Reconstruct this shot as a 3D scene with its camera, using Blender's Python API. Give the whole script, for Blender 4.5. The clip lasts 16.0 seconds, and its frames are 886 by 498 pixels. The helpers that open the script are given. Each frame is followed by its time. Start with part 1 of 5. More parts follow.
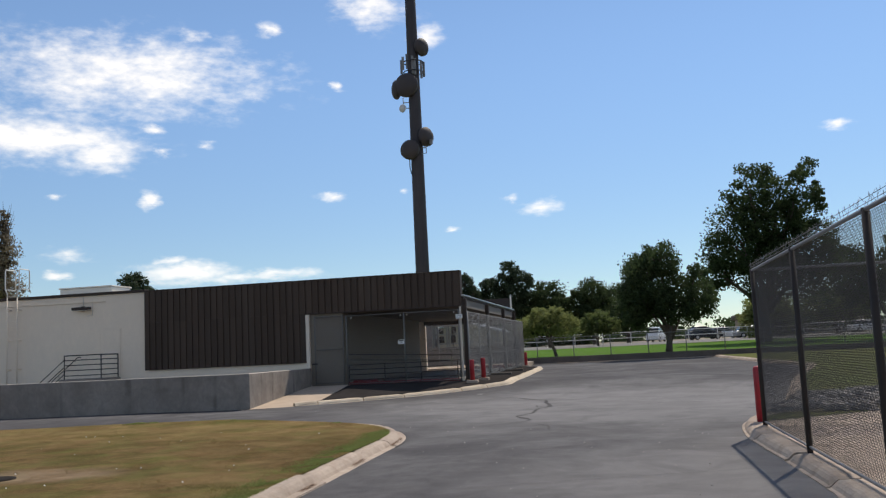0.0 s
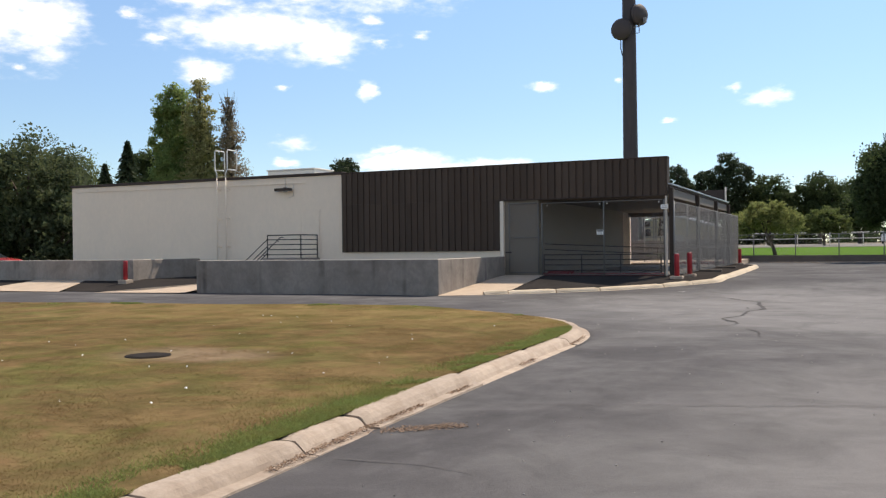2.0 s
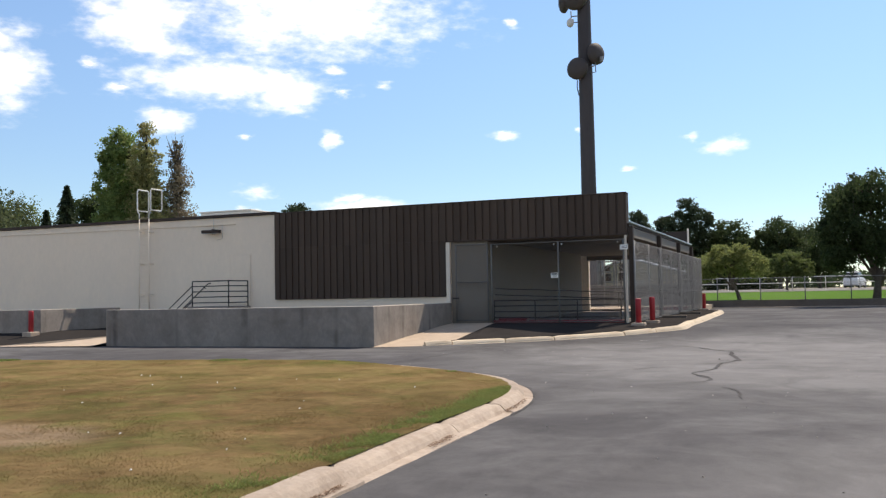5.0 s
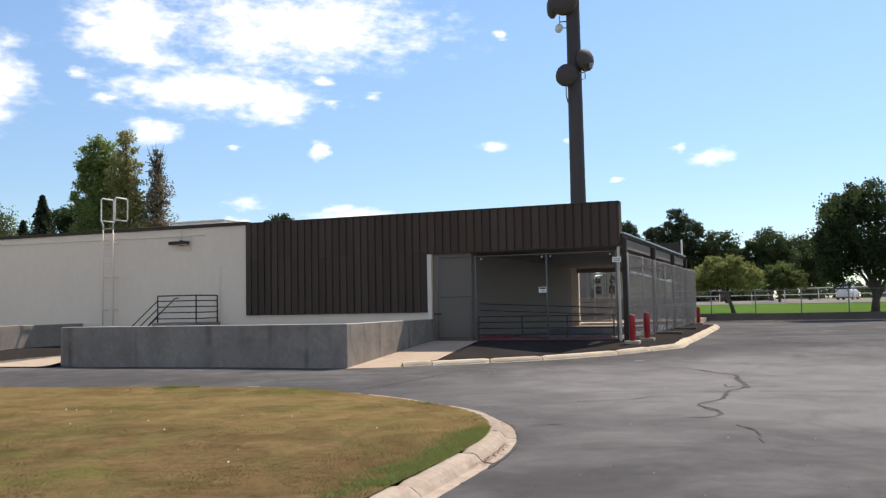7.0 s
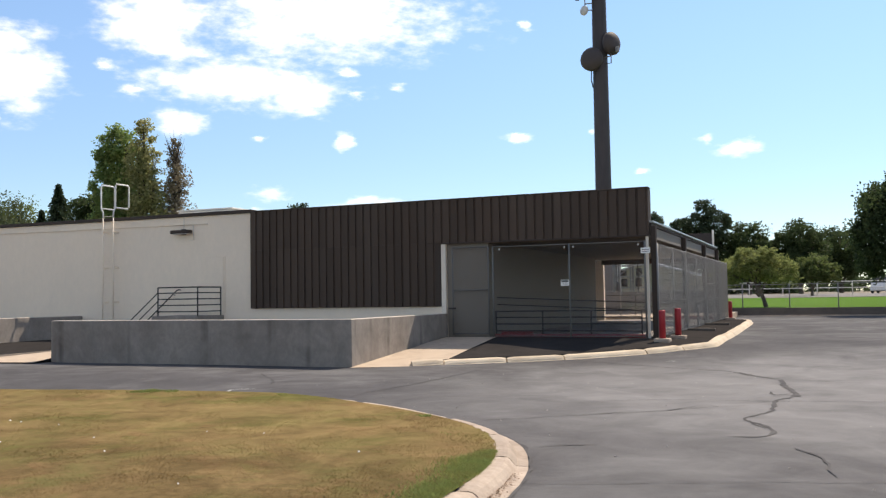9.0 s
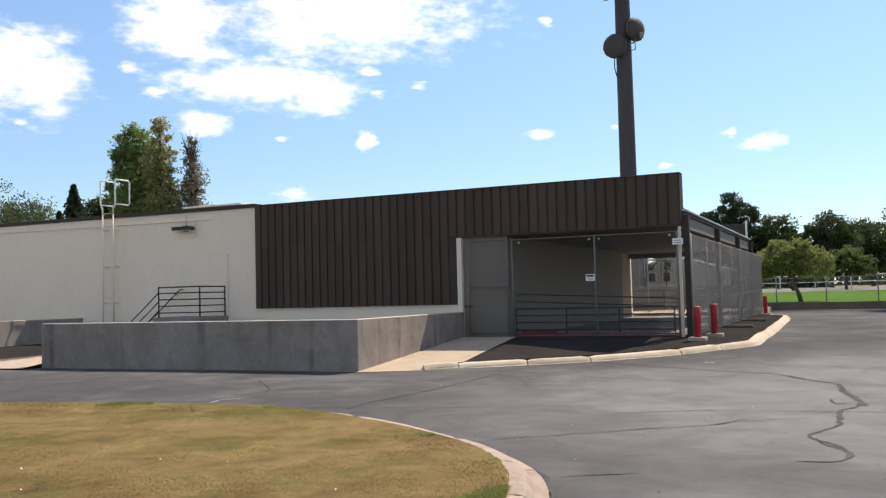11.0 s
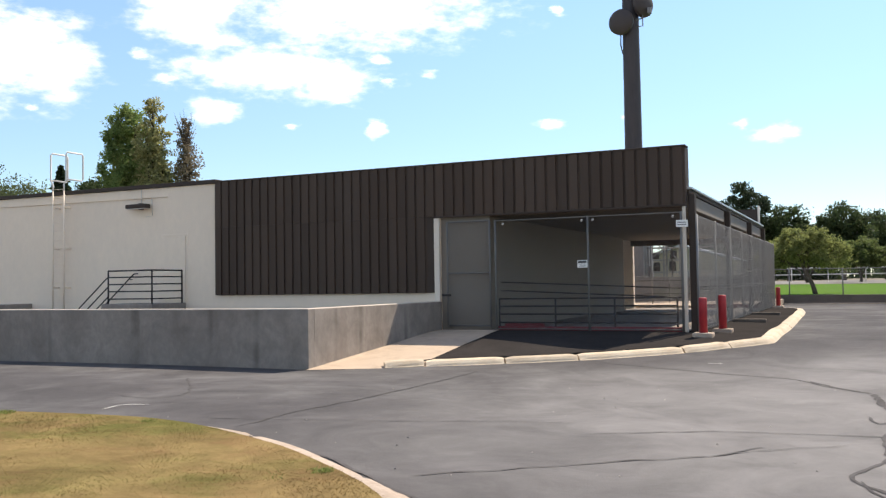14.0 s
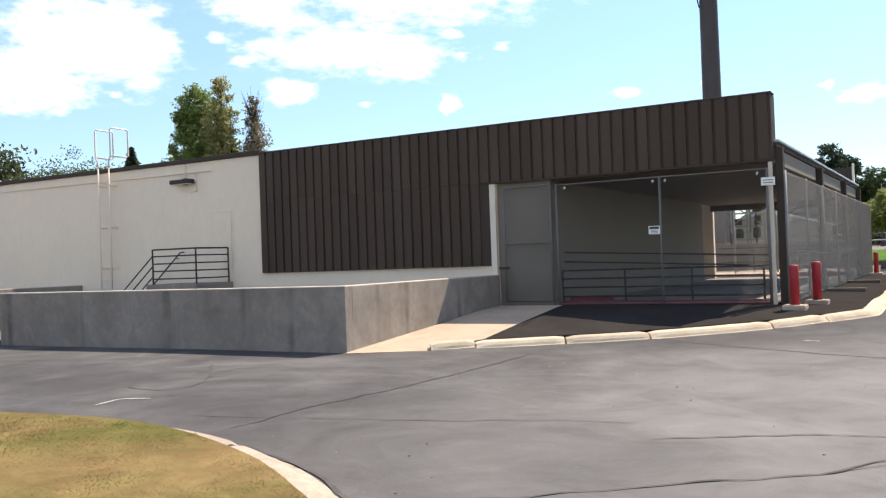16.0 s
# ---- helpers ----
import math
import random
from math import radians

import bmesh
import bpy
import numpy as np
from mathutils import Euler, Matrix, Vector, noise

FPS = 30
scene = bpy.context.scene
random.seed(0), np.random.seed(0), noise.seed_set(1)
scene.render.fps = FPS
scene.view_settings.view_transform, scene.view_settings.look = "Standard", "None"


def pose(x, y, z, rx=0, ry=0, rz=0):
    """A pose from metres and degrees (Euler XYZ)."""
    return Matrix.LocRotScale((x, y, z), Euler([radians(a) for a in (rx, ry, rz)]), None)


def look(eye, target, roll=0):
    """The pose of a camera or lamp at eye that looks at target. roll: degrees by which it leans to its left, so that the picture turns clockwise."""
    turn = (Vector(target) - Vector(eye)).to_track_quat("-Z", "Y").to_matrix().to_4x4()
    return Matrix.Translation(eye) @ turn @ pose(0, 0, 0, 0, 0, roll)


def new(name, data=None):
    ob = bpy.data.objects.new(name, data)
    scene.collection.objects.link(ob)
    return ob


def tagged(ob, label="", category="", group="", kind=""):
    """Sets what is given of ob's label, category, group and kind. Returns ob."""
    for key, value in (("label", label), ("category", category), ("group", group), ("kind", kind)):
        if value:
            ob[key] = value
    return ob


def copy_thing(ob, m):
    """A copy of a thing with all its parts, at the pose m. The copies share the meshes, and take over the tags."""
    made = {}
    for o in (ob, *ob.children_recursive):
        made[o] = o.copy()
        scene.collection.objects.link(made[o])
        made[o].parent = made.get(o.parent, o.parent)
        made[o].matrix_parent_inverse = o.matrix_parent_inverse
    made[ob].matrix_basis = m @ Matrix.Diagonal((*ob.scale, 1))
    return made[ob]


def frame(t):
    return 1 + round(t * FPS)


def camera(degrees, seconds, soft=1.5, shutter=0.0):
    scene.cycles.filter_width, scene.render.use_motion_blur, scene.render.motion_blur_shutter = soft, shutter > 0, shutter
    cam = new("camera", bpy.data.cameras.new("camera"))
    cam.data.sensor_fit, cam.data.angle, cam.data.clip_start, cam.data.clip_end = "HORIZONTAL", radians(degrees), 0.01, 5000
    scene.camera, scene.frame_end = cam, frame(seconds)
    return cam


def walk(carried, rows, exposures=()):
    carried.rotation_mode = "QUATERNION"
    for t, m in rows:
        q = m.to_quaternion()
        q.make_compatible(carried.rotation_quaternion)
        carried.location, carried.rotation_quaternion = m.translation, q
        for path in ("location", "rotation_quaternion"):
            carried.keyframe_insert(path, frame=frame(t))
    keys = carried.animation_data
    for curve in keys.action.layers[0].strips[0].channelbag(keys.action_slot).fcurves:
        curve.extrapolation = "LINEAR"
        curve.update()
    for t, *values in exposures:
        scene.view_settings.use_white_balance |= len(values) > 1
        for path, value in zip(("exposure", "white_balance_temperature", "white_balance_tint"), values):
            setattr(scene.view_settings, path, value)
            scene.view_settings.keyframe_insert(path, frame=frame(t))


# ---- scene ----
cam = camera(52.7, 16.0, soft=1.3)
PATH = [
    (0, (0.19, 0.224, 1.875), (-0.185, 2.176, 2.098), -2.8),
    (0.5, (0.081, 0.792, 1.853), (-0.472, 2.698, 2.097), -1.6),
    (1, (0.051, 1.397, 1.794), (-0.582, 3.275, 2.062), -2.3),
    (1.5, (0.038, 1.913, 1.821), (-0.655, 3.785, 1.942), -2.2),
    (2, (0.081, 2.472, 1.779), (-0.747, 4.293, 1.774), -0.7),
    (2.5, (-0.02, 3.149, 1.776), (-0.831, 4.977, 1.75), -0.7),
    (3, (0.009, 3.749, 1.76), (-0.827, 5.566, 1.754), -0.7),
    (3.5, (-0.074, 4.285, 1.744), (-0.882, 6.114, 1.775), -1.7),
    (4, (-0.167, 4.859, 1.735), (-0.931, 6.706, 1.792), -1.5),
    (4.5, (-0.312, 5.37, 1.687), (-1.145, 7.186, 1.779), 0.2),
    (5, (-0.495, 5.896, 1.671), (-1.245, 7.747, 1.772), -1.1),
    (5.2, (-0.497, 6.146, 1.664), (-1.21, 8.011, 1.783), -1.7),
    (7.5, (-1.21, 8.509, 1.866), (-1.951, 10.362, 1.988), -0.6),
    (8, (-1.346, 9.044, 1.856), (-2.115, 10.887, 1.963), 1.2),
    (8.5, (-1.464, 9.55, 1.891), (-2.221, 11.399, 1.964), 0.7),
    (9, (-1.533, 10.131, 1.915), (-2.31, 11.971, 2.021), -0.9),
    (9.5, (-1.679, 10.575, 1.929), (-2.505, 12.394, 2.027), -2.2),
    (11.8, (-2.248, 13.069, 1.881), (-3.043, 14.9, 1.999), -0.4),
    (12, (-2.258, 13.289, 1.876), (-3.036, 15.127, 2.005), -0.0),
    (12.5, (-2.261, 13.863, 1.825), (-3.006, 15.715, 1.951), -0.8),
    (13, (-2.405, 14.338, 1.793), (-3.248, 16.15, 1.878), -1.3),
    (13.5, (-2.487, 14.823, 1.823), (-3.347, 16.628, 1.864), -0.5),
    (14, (-2.554, 15.407, 1.825), (-3.397, 17.219, 1.903), -0.9),
    (14.5, (-2.678, 15.893, 1.823), (-3.516, 17.707, 1.909), -0.4),
    (15, (-2.747, 16.433, 1.8), (-3.594, 18.242, 1.896), -1.2),
    (15.5, (-2.924, 16.992, 1.786), (-3.957, 18.703, 1.85), -1.7),
    (16, (-2.996, 17.573, 1.767), (-3.993, 19.307, 1.792), -2.1),
]
EXPOSURES = [(0.0, -0.36, 6800, 11), (1.2, -0.5, 6800, 11), (2.0, 0.15, 7300, 12), (3.5, 0.3, 7350, 12), (5.0, 0.12, 7150, 12), (7.4, 0.1, 7100, 12), (8.2, 0.24, 7250, 12), (9.0, 0.26, 7300, 12), (12.0, 0.2, 7250, 12), (13.0, 0.34, 7350, 12), (13.5, 0.46, 7330, 12), (14.5, 0.47, 7310, 12), (15.4, 0.57, 7340, 12), (16.0, 0.62, 7360, 12)]
walk(cam, [(t, look(eye, target, roll)) for t, eye, target, roll in PATH], EXPOSURES)

# ---- daylight ----
SUN_DIR = Vector((0.27, 0.65, 1.0)).normalized()
sun = new("sun", bpy.data.lights.new("sun", "SUN"))
sun.data.energy, sun.data.angle, sun.data.color = 5.0, radians(0.5), (1.0, 0.94, 0.85)
sun.matrix_world = look((0, 0, 60), Vector((0, 0, 60)) - SUN_DIR)

# clouds as azimuth, elevation, half-width, half-height in degrees
BANKS = [
    (-30.3, 17.3, 8.2, 2.2), (-40.6, 17.2, 3.1, 2.7), (-42.5, 19.5, 1.1, 1.1), (-35.4, 13.4, 5.6, 1.5), (-32.0, 12.6, 2.2, 1.1),
    (-39.5, 10.9, 1.5, 0.8), (-40.1, 15.3, 2.5, 0.9), (-14.8, 21.5, 2.4, 1.1), (-11.3, 19.8, 1.0, 0.65), (-27.2, 5.4, 3.3, 0.65),
    (-22.2, 5.2, 2.9, 0.36), (-48.5, 13.2, 2.5, 2.2), (-49.1, 15.0, 2.2, 1.1), (-54.2, 11.0, 3.3, 1.4), (-51.4, 13.7, 4.5, 2.2), (-55.1, 11.9, 1.8, 1.1),
]
PUFFS = [
    (-29.2, 10.0, 0.62, 0.72), (-17.7, 10.0, 1.1, 0.36), (-4.4, 8.7, 1.4, 0.58), (-6.4, 9.4, 0.65, 0.29), (-25.7, 13.3, 0.7, 0.33),
    (-33.8, 6.7, 1.5, 0.5), (-34.3, 5.4, 1.0, 0.29), (-21.6, 20.4, 0.8, 0.5), (-17.2, 16.9, 0.5, 0.36), (-28.4, 12.8, 0.58, 0.29),
    (-28.9, 14.2, 0.8, 0.36), (-42.1, 12.7, 0.8, 0.33), (-10.3, 7.6, 0.5, 0.22), (-13.3, 10.3, 0.36, 0.25), (-34.4, 10.0, 0.5, 0.29),
    (-28.0, 6.2, 0.94, 0.43), (-26.4, 19.8, 1.1, 0.5), (-49.8, 10.6, 0.5, 0.29), (-43.7, 14.1, 0.72, 0.36), (13.5, 12, 1.0, 0.35),
]
CLOUDS = BANKS + PUFFS
rnd = random.Random(5)
for _ in range(14):
    CLOUDS.append((rnd.uniform(50, 290), rnd.uniform(8, 45), rnd.uniform(2, 9), rnd.uniform(1, 3)))

world = bpy.data.worlds.new("sky")
scene.world = world
world.use_nodes = True
wt = world.node_tree
wt.nodes.clear()


def settle(n, props):
    if "operation" in props:
        n.operation = props["operation"]
    if "use_clamp" in props:
        n.use_clamp = props["use_clamp"]
    if "sky_type" in props:
        n.sky_type = props["sky_type"]
    if "sun_disc" in props:
        n.sun_disc = props["sun_disc"]
    if "noise_dimensions" in props:
        n.noise_dimensions = props["noise_dimensions"]
    if "interpolation_type" in props:
        n.interpolation_type = props["interpolation_type"]
    if "data_type" in props:
        n.data_type = props["data_type"]
    if "blend_type" in props:
        n.blend_type = props["blend_type"]


def wnode(kind, *links, **props):
    n = wt.nodes.new(kind)
    settle(n, props)
    for slot, value in enumerate(links):
        if value is None:
            continue
        if isinstance(value, bpy.types.NodeSocket):
            wt.links.new(value, n.inputs[slot])
        else:
            n.inputs[slot].default_value = value
    return n


def wmath(op, a, b=None, c=None, clamp=False):
    return wnode("ShaderNodeMath", a, b, c, operation=op, use_clamp=clamp).outputs[0]


sky = wnode("ShaderNodeTexSky", sky_type="NISHITA", sun_disc=False)
sky.sun_elevation = math.asin(SUN_DIR.z)
sky.sun_rotation = math.atan2(SUN_DIR.x, SUN_DIR.y)
sky.air_density, sky.dust_density, sky.ozone_density, sky.altitude = 1.0, 0.1, 3.0, 1500
heading = wnode("ShaderNodeTexCoord").outputs["Generated"]
xyz = wnode("ShaderNodeSeparateXYZ", heading)
az = wmath("MULTIPLY", wmath("ARCTAN2", xyz.outputs[0], xyz.outputs[1]), 180 / math.pi)
az = wmath("WRAP", az, 300.0, -60.0)
el = wmath("MULTIPLY", wmath("ARCSINE", xyz.outputs[2]), 180 / math.pi)
spot = wnode("ShaderNodeCombineXYZ", az, wmath("MULTIPLY", el, 2.3), 0.0).outputs[0]
coarse = wnode("ShaderNodeTexNoise", spot, noise_dimensions="2D")
coarse.inputs["Scale"].default_value, coarse.inputs["Detail"].default_value, coarse.inputs["Roughness"].default_value = 0.34, 7.0, 0.52
warp = wnode("ShaderNodeTexNoise", spot, noise_dimensions="2D")
warp.inputs["Scale"].default_value, warp.inputs["Detail"].default_value, warp.inputs["Roughness"].default_value = 0.5, 5.0, 0.6
shift = wnode("ShaderNodeSeparateXYZ", warp.outputs[1])
az = wmath("ADD", az, wmath("MULTIPLY", wmath("SUBTRACT", shift.outputs[0], 0.5), 1.5))
el = wmath("ADD", el, wmath("MULTIPLY", wmath("SUBTRACT", shift.outputs[1], 0.5), 0.8))
near = None
for a, e, w, h in CLOUDS:
    u = wmath("MULTIPLY", wmath("SUBTRACT", az, a), 1 / w)
    v = wmath("MULTIPLY", wmath("SUBTRACT", el, e), 1 / h)
    r = wmath("SQRT", wmath("ADD", wmath("MULTIPLY", u, u), wmath("MULTIPLY", v, v)))
    if (a, e, w, h) in PUFFS:
        r = wmath("ADD", r, 0.22)
    near = r if near is None else wmath("MINIMUM", near, r)
wisp = wnode("ShaderNodeTexNoise", spot, noise_dimensions="2D")
wisp.inputs["Scale"].default_value, wisp.inputs["Detail"].default_value, wisp.inputs["Roughness"].default_value = 1.2, 5.0, 0.55
body = wmath("ADD", wmath("SUBTRACT", 1.0, near), wmath("MULTIPLY", wmath("SUBTRACT", coarse.outputs[0], 0.5), 1.6))
body = wmath("ADD", body, wmath("MULTIPLY", wmath("SUBTRACT", wisp.outputs[0], 0.5), 0.85))
cover = wnode("ShaderNodeMapRange", body, -0.42, 1.35, 0.0, 1.0, interpolation_type="SMOOTHSTEP").outputs[0]
cover = wmath("MULTIPLY", cover, wnode("ShaderNodeMapRange", near, 1.2, 1.9, 1.0, 0.0).outputs[0])
# broken cloud added over the unseen sky, to whiten and lift the fill light
drift = wnode("ShaderNodeTexNoise", heading)
drift.inputs["Scale"].default_value, drift.inputs["Detail"].default_value, drift.inputs["Roughness"].default_value = 3.2, 7.0, 0.55
puffs = wnode("ShaderNodeMapRange", drift.outputs[0], 0.5, 0.68, 0.0, 1.0, interpolation_type="SMOOTHSTEP").outputs[0]
beyond = wmath("MAXIMUM", wnode("ShaderNodeMapRange", az, 22.0, 42.0, 0.0, 1.0).outputs[0], wnode("ShaderNodeMapRange", el, 25.0, 34.0, 0.0, 1.0).outputs[0])
cover = wmath("MAXIMUM", cover, wmath("MULTIPLY", wmath("MULTIPLY", puffs, 0.75), beyond))
SKY, CLOUD = 0.14, 1.6
rise = wnode("ShaderNodeMapRange", xyz.outputs[2], 0.0, 0.36, 0.9, 1.34, interpolation_type="SMOOTHSTEP").outputs[0]
skycol = wnode("ShaderNodeVectorMath", sky.outputs[0], (SKY * 0.93, SKY * 0.99, SKY * 1.0), operation="MULTIPLY").outputs[0]
skynode = wnode("ShaderNodeVectorMath", skycol, operation="SCALE")
wt.links.new(rise, skynode.inputs["Scale"])
skycol = skynode.outputs[0]
mixed = wnode("ShaderNodeMix", data_type="RGBA")
wt.links.new(wmath("MULTIPLY", cover, 0.96), mixed.inputs["Factor"])
wt.links.new(skycol, mixed.inputs["A"])
mixed.inputs["B"].default_value = (CLOUD, CLOUD * 0.975, CLOUD * 0.93, 1)
back = wnode("ShaderNodeBackground", mixed.outputs["Result"], 1.0)
out = wnode("ShaderNodeOutputWorld", back.outputs[0])


# ---- materials ----
def shader(name, base, rough=0.8, metal=0.0, vary=0.18, big=0.6, fine=30.0, bump=0.25, dist=0.01, second=None, amount=0.5, per=None, sheer=0.0, streak=None, spec=0.5):
    """A surface with two scales of variation. second: a colour of stains or patches; per: 'object' or 'island' variation; streak: noise stretch."""
    m = bpy.data.materials.new(name)
    m.use_nodes = True
    t = m.node_tree
    t.nodes.clear()

    def node(kind, *links, **props):
        n = t.nodes.new(kind)
        settle(n, props)
        for slot, value in enumerate(links):
            if isinstance(value, bpy.types.NodeSocket):
                t.links.new(value, n.inputs[slot])
            elif value is not None:
                n.inputs[slot].default_value = value
        return n

    def mix(f, a, b, blend="MIX"):
        n = node("ShaderNodeMix", data_type="RGBA", blend_type=blend)
        for slot, value in (("Factor", f), ("A", a), ("B", b)):
            if isinstance(value, bpy.types.NodeSocket):
                t.links.new(value, n.inputs[slot])
            else:
                n.inputs[slot].default_value = value
        return n.outputs["Result"]

    geo = node("ShaderNodeNewGeometry")
    place = geo.outputs["Position"]
    if streak:
        place = node("ShaderNodeVectorMath", place, streak, operation="MULTIPLY").outputs[0]
    n1 = node("ShaderNodeTexNoise", place)
    n1.inputs["Scale"].default_value, n1.inputs["Detail"].default_value, n1.inputs["Roughness"].default_value = big, 5, 0.6
    n2 = node("ShaderNodeTexNoise", place)
    n2.inputs["Scale"].default_value, n2.inputs["Detail"].default_value, n2.inputs["Roughness"].default_value = fine, 4, 0.65
    lo, hi = [tuple(min(1, c * f) for c in base) + (1,) for f in (1 - vary, 1 + vary)]
    f1 = node("ShaderNodeMapRange", n1.outputs[0], 0.3, 0.7, 0.0, 1.0).outputs[0]
    f2 = node("ShaderNodeMapRange", n2.outputs[0], 0.3, 0.7, 0.0, 1.0).outputs[0]
    both = node("ShaderNodeMath", f1, f2, operation="ADD").outputs[0]
    colour = mix(node("ShaderNodeMath", both, 0.5, operation="MULTIPLY").outputs[0], lo, hi)
    if second:
        n3 = node("ShaderNodeTexNoise", place)
        n3.inputs["Scale"].default_value, n3.inputs["Detail"].default_value, n3.inputs["Roughness"].default_value = big * 1.9, 7, 0.7
        n3.inputs["Distortion"].default_value = 0.4
        f3 = node("ShaderNodeMapRange", n3.outputs[0], 0.46, 0.66, 0.0, amount).outputs[0]
        colour = mix(f3, colour, (*second, 1))
    if per:
        pick = geo.outputs["Random Per Island"] if per == "island" else node("ShaderNodeObjectInfo").outputs["Random"]
        gain = node("ShaderNodeMapRange", pick, 0.0, 1.0, 0.72 if per == "island" else 0.86, 1.28 if per == "island" else 1.12).outputs[0]
        colour = node("ShaderNodeVectorMath", colour, gain, operation="SCALE")
        t.links.new(gain, colour.inputs["Scale"])
        colour = colour.outputs[0]
    p = node("ShaderNodeBsdfPrincipled")
    t.links.new(colour, p.inputs["Base Color"])
    p.inputs["Metallic"].default_value = metal
    p.inputs["Specular IOR Level"].default_value = spec
    rr = node("ShaderNodeMapRange", n2.outputs[0], 0.2, 0.8, max(0.05, rough - 0.1), min(1, rough + 0.1)).outputs[0]
    t.links.new(rr, p.inputs["Roughness"])
    if bump:
        b = node("ShaderNodeBump")
        b.inputs["Strength"].default_value, b.inputs["Distance"].default_value = bump, dist
        t.links.new(n2.outputs[0], b.inputs["Height"])
        t.links.new(b.outputs[0], p.inputs["Normal"])
    last = p.outputs[0]
    if sheer:
        tr = node("ShaderNodeBsdfTranslucent")
        t.links.new(colour, tr.inputs[0])
        last = node("ShaderNodeMixShader", sheer, last, tr.outputs[0]).outputs[0]
    o = node("ShaderNodeOutputMaterial")
    t.links.new(last, o.inputs[0])
    return m


ASPHALT = shader("asphalt", (0.074, 0.07, 0.071), 0.9, vary=0.28, big=0.11, fine=38, bump=0.55, second=(0.165, 0.16, 0.157), amount=0.6, spec=0.1)


def dusty(m, cx, cy, rx, ry, dust, amount):
    """A paler patch with a ragged edge: dust on the turning place, sun-bleached grass."""
    t = m.node_tree
    p = [n for n in t.nodes if n.type == "BSDF_PRINCIPLED"][0]
    under = p.inputs["Base Color"].links[0].from_socket
    spot = t.nodes.new("ShaderNodeMapping")
    spot.inputs["Location"].default_value = (-cx / rx, -cy / ry, 0)
    spot.inputs["Scale"].default_value = (1 / rx, 1 / ry, 0)
    far = t.nodes.new("ShaderNodeVectorMath")
    far.operation = "LENGTH"
    grit = t.nodes.new("ShaderNodeTexNoise")
    grit.inputs["Scale"].default_value, grit.inputs["Detail"].default_value = 0.22, 6
    add = t.nodes.new("ShaderNodeMath")
    fade = t.nodes.new("ShaderNodeMapRange")
    fade.interpolation_type = "SMOOTHSTEP"
    for k, value in ((1, 1.0), (2, 1.75), (3, amount), (4, 0.0)):
        fade.inputs[k].default_value = value
    mix = t.nodes.new("ShaderNodeMix")
    mix.data_type = "RGBA"
    mix.inputs["B"].default_value = (*dust, 1)
    place = t.nodes.new("ShaderNodeNewGeometry").outputs["Position"]
    for a, b in ((place, spot.inputs[0]), (spot.outputs[0], far.inputs[0]), (place, grit.inputs[0]), (far.outputs["Value"], add.inputs[0]), (grit.outputs[0], add.inputs[1]), (add.outputs[0], fade.inputs[0]), (fade.outputs[0], mix.inputs["Factor"]), (under, mix.inputs["A"]), (mix.outputs["Result"], p.inputs["Base Color"])):
        t.links.new(a, b)




def mottle(m, scale, low, high):
    """Patchy wear that lightens and darkens a surface."""
    t = m.node_tree
    p = [n for n in t.nodes if n.type == "BSDF_PRINCIPLED"][0]
    under = p.inputs["Base Color"].links[0].from_socket
    place = t.nodes.new("ShaderNodeNewGeometry").outputs["Position"]
    wear = t.nodes.new("ShaderNodeTexNoise")
    wear.inputs["Scale"].default_value, wear.inputs["Detail"].default_value, wear.inputs["Roughness"].default_value = scale, 8, 0.68
    wear.inputs["Distortion"].default_value = 0.8
    gain = t.nodes.new("ShaderNodeMapRange")
    for k, value in enumerate((0.32, 0.68, low, high)):
        gain.inputs[k + 1].default_value = value
    scaled = t.nodes.new("ShaderNodeVectorMath")
    scaled.operation = "SCALE"
    for a, b in ((place, wear.inputs[0]), (wear.outputs[0], gain.inputs[0]), (under, scaled.inputs[0]), (gain.outputs[0], scaled.inputs["Scale"]), (scaled.outputs[0], p.inputs["Base Color"])):
        t.links.new(a, b)


def patches(m, scale, low, high, colour, amount):
    """Ragged patches of another colour over a surface."""
    t = m.node_tree
    p = [n for n in t.nodes if n.type == "BSDF_PRINCIPLED"][0]
    under = p.inputs["Base Color"].links[0].from_socket
    place = t.nodes.new("ShaderNodeNewGeometry").outputs["Position"]
    shape = t.nodes.new("ShaderNodeTexNoise")
    shape.inputs["Scale"].default_value, shape.inputs["Detail"].default_value, shape.inputs["Roughness"].default_value = scale, 7, 0.65
    shape.inputs["Distortion"].default_value = 0.6
    edge = t.nodes.new("ShaderNodeMapRange")
    for k, value in enumerate((low, high, 0.0, amount)):
        edge.inputs[k + 1].default_value = value
    mix = t.nodes.new("ShaderNodeMix")
    mix.data_type = "RGBA"
    mix.inputs["B"].default_value = (*colour, 1)
    for a, b in ((place, shape.inputs[0]), (shape.outputs[0], edge.inputs[0]), (edge.outputs[0], mix.inputs["Factor"]), (under, mix.inputs["A"]), (mix.outputs["Result"], p.inputs["Base Color"])):
        t.links.new(a, b)


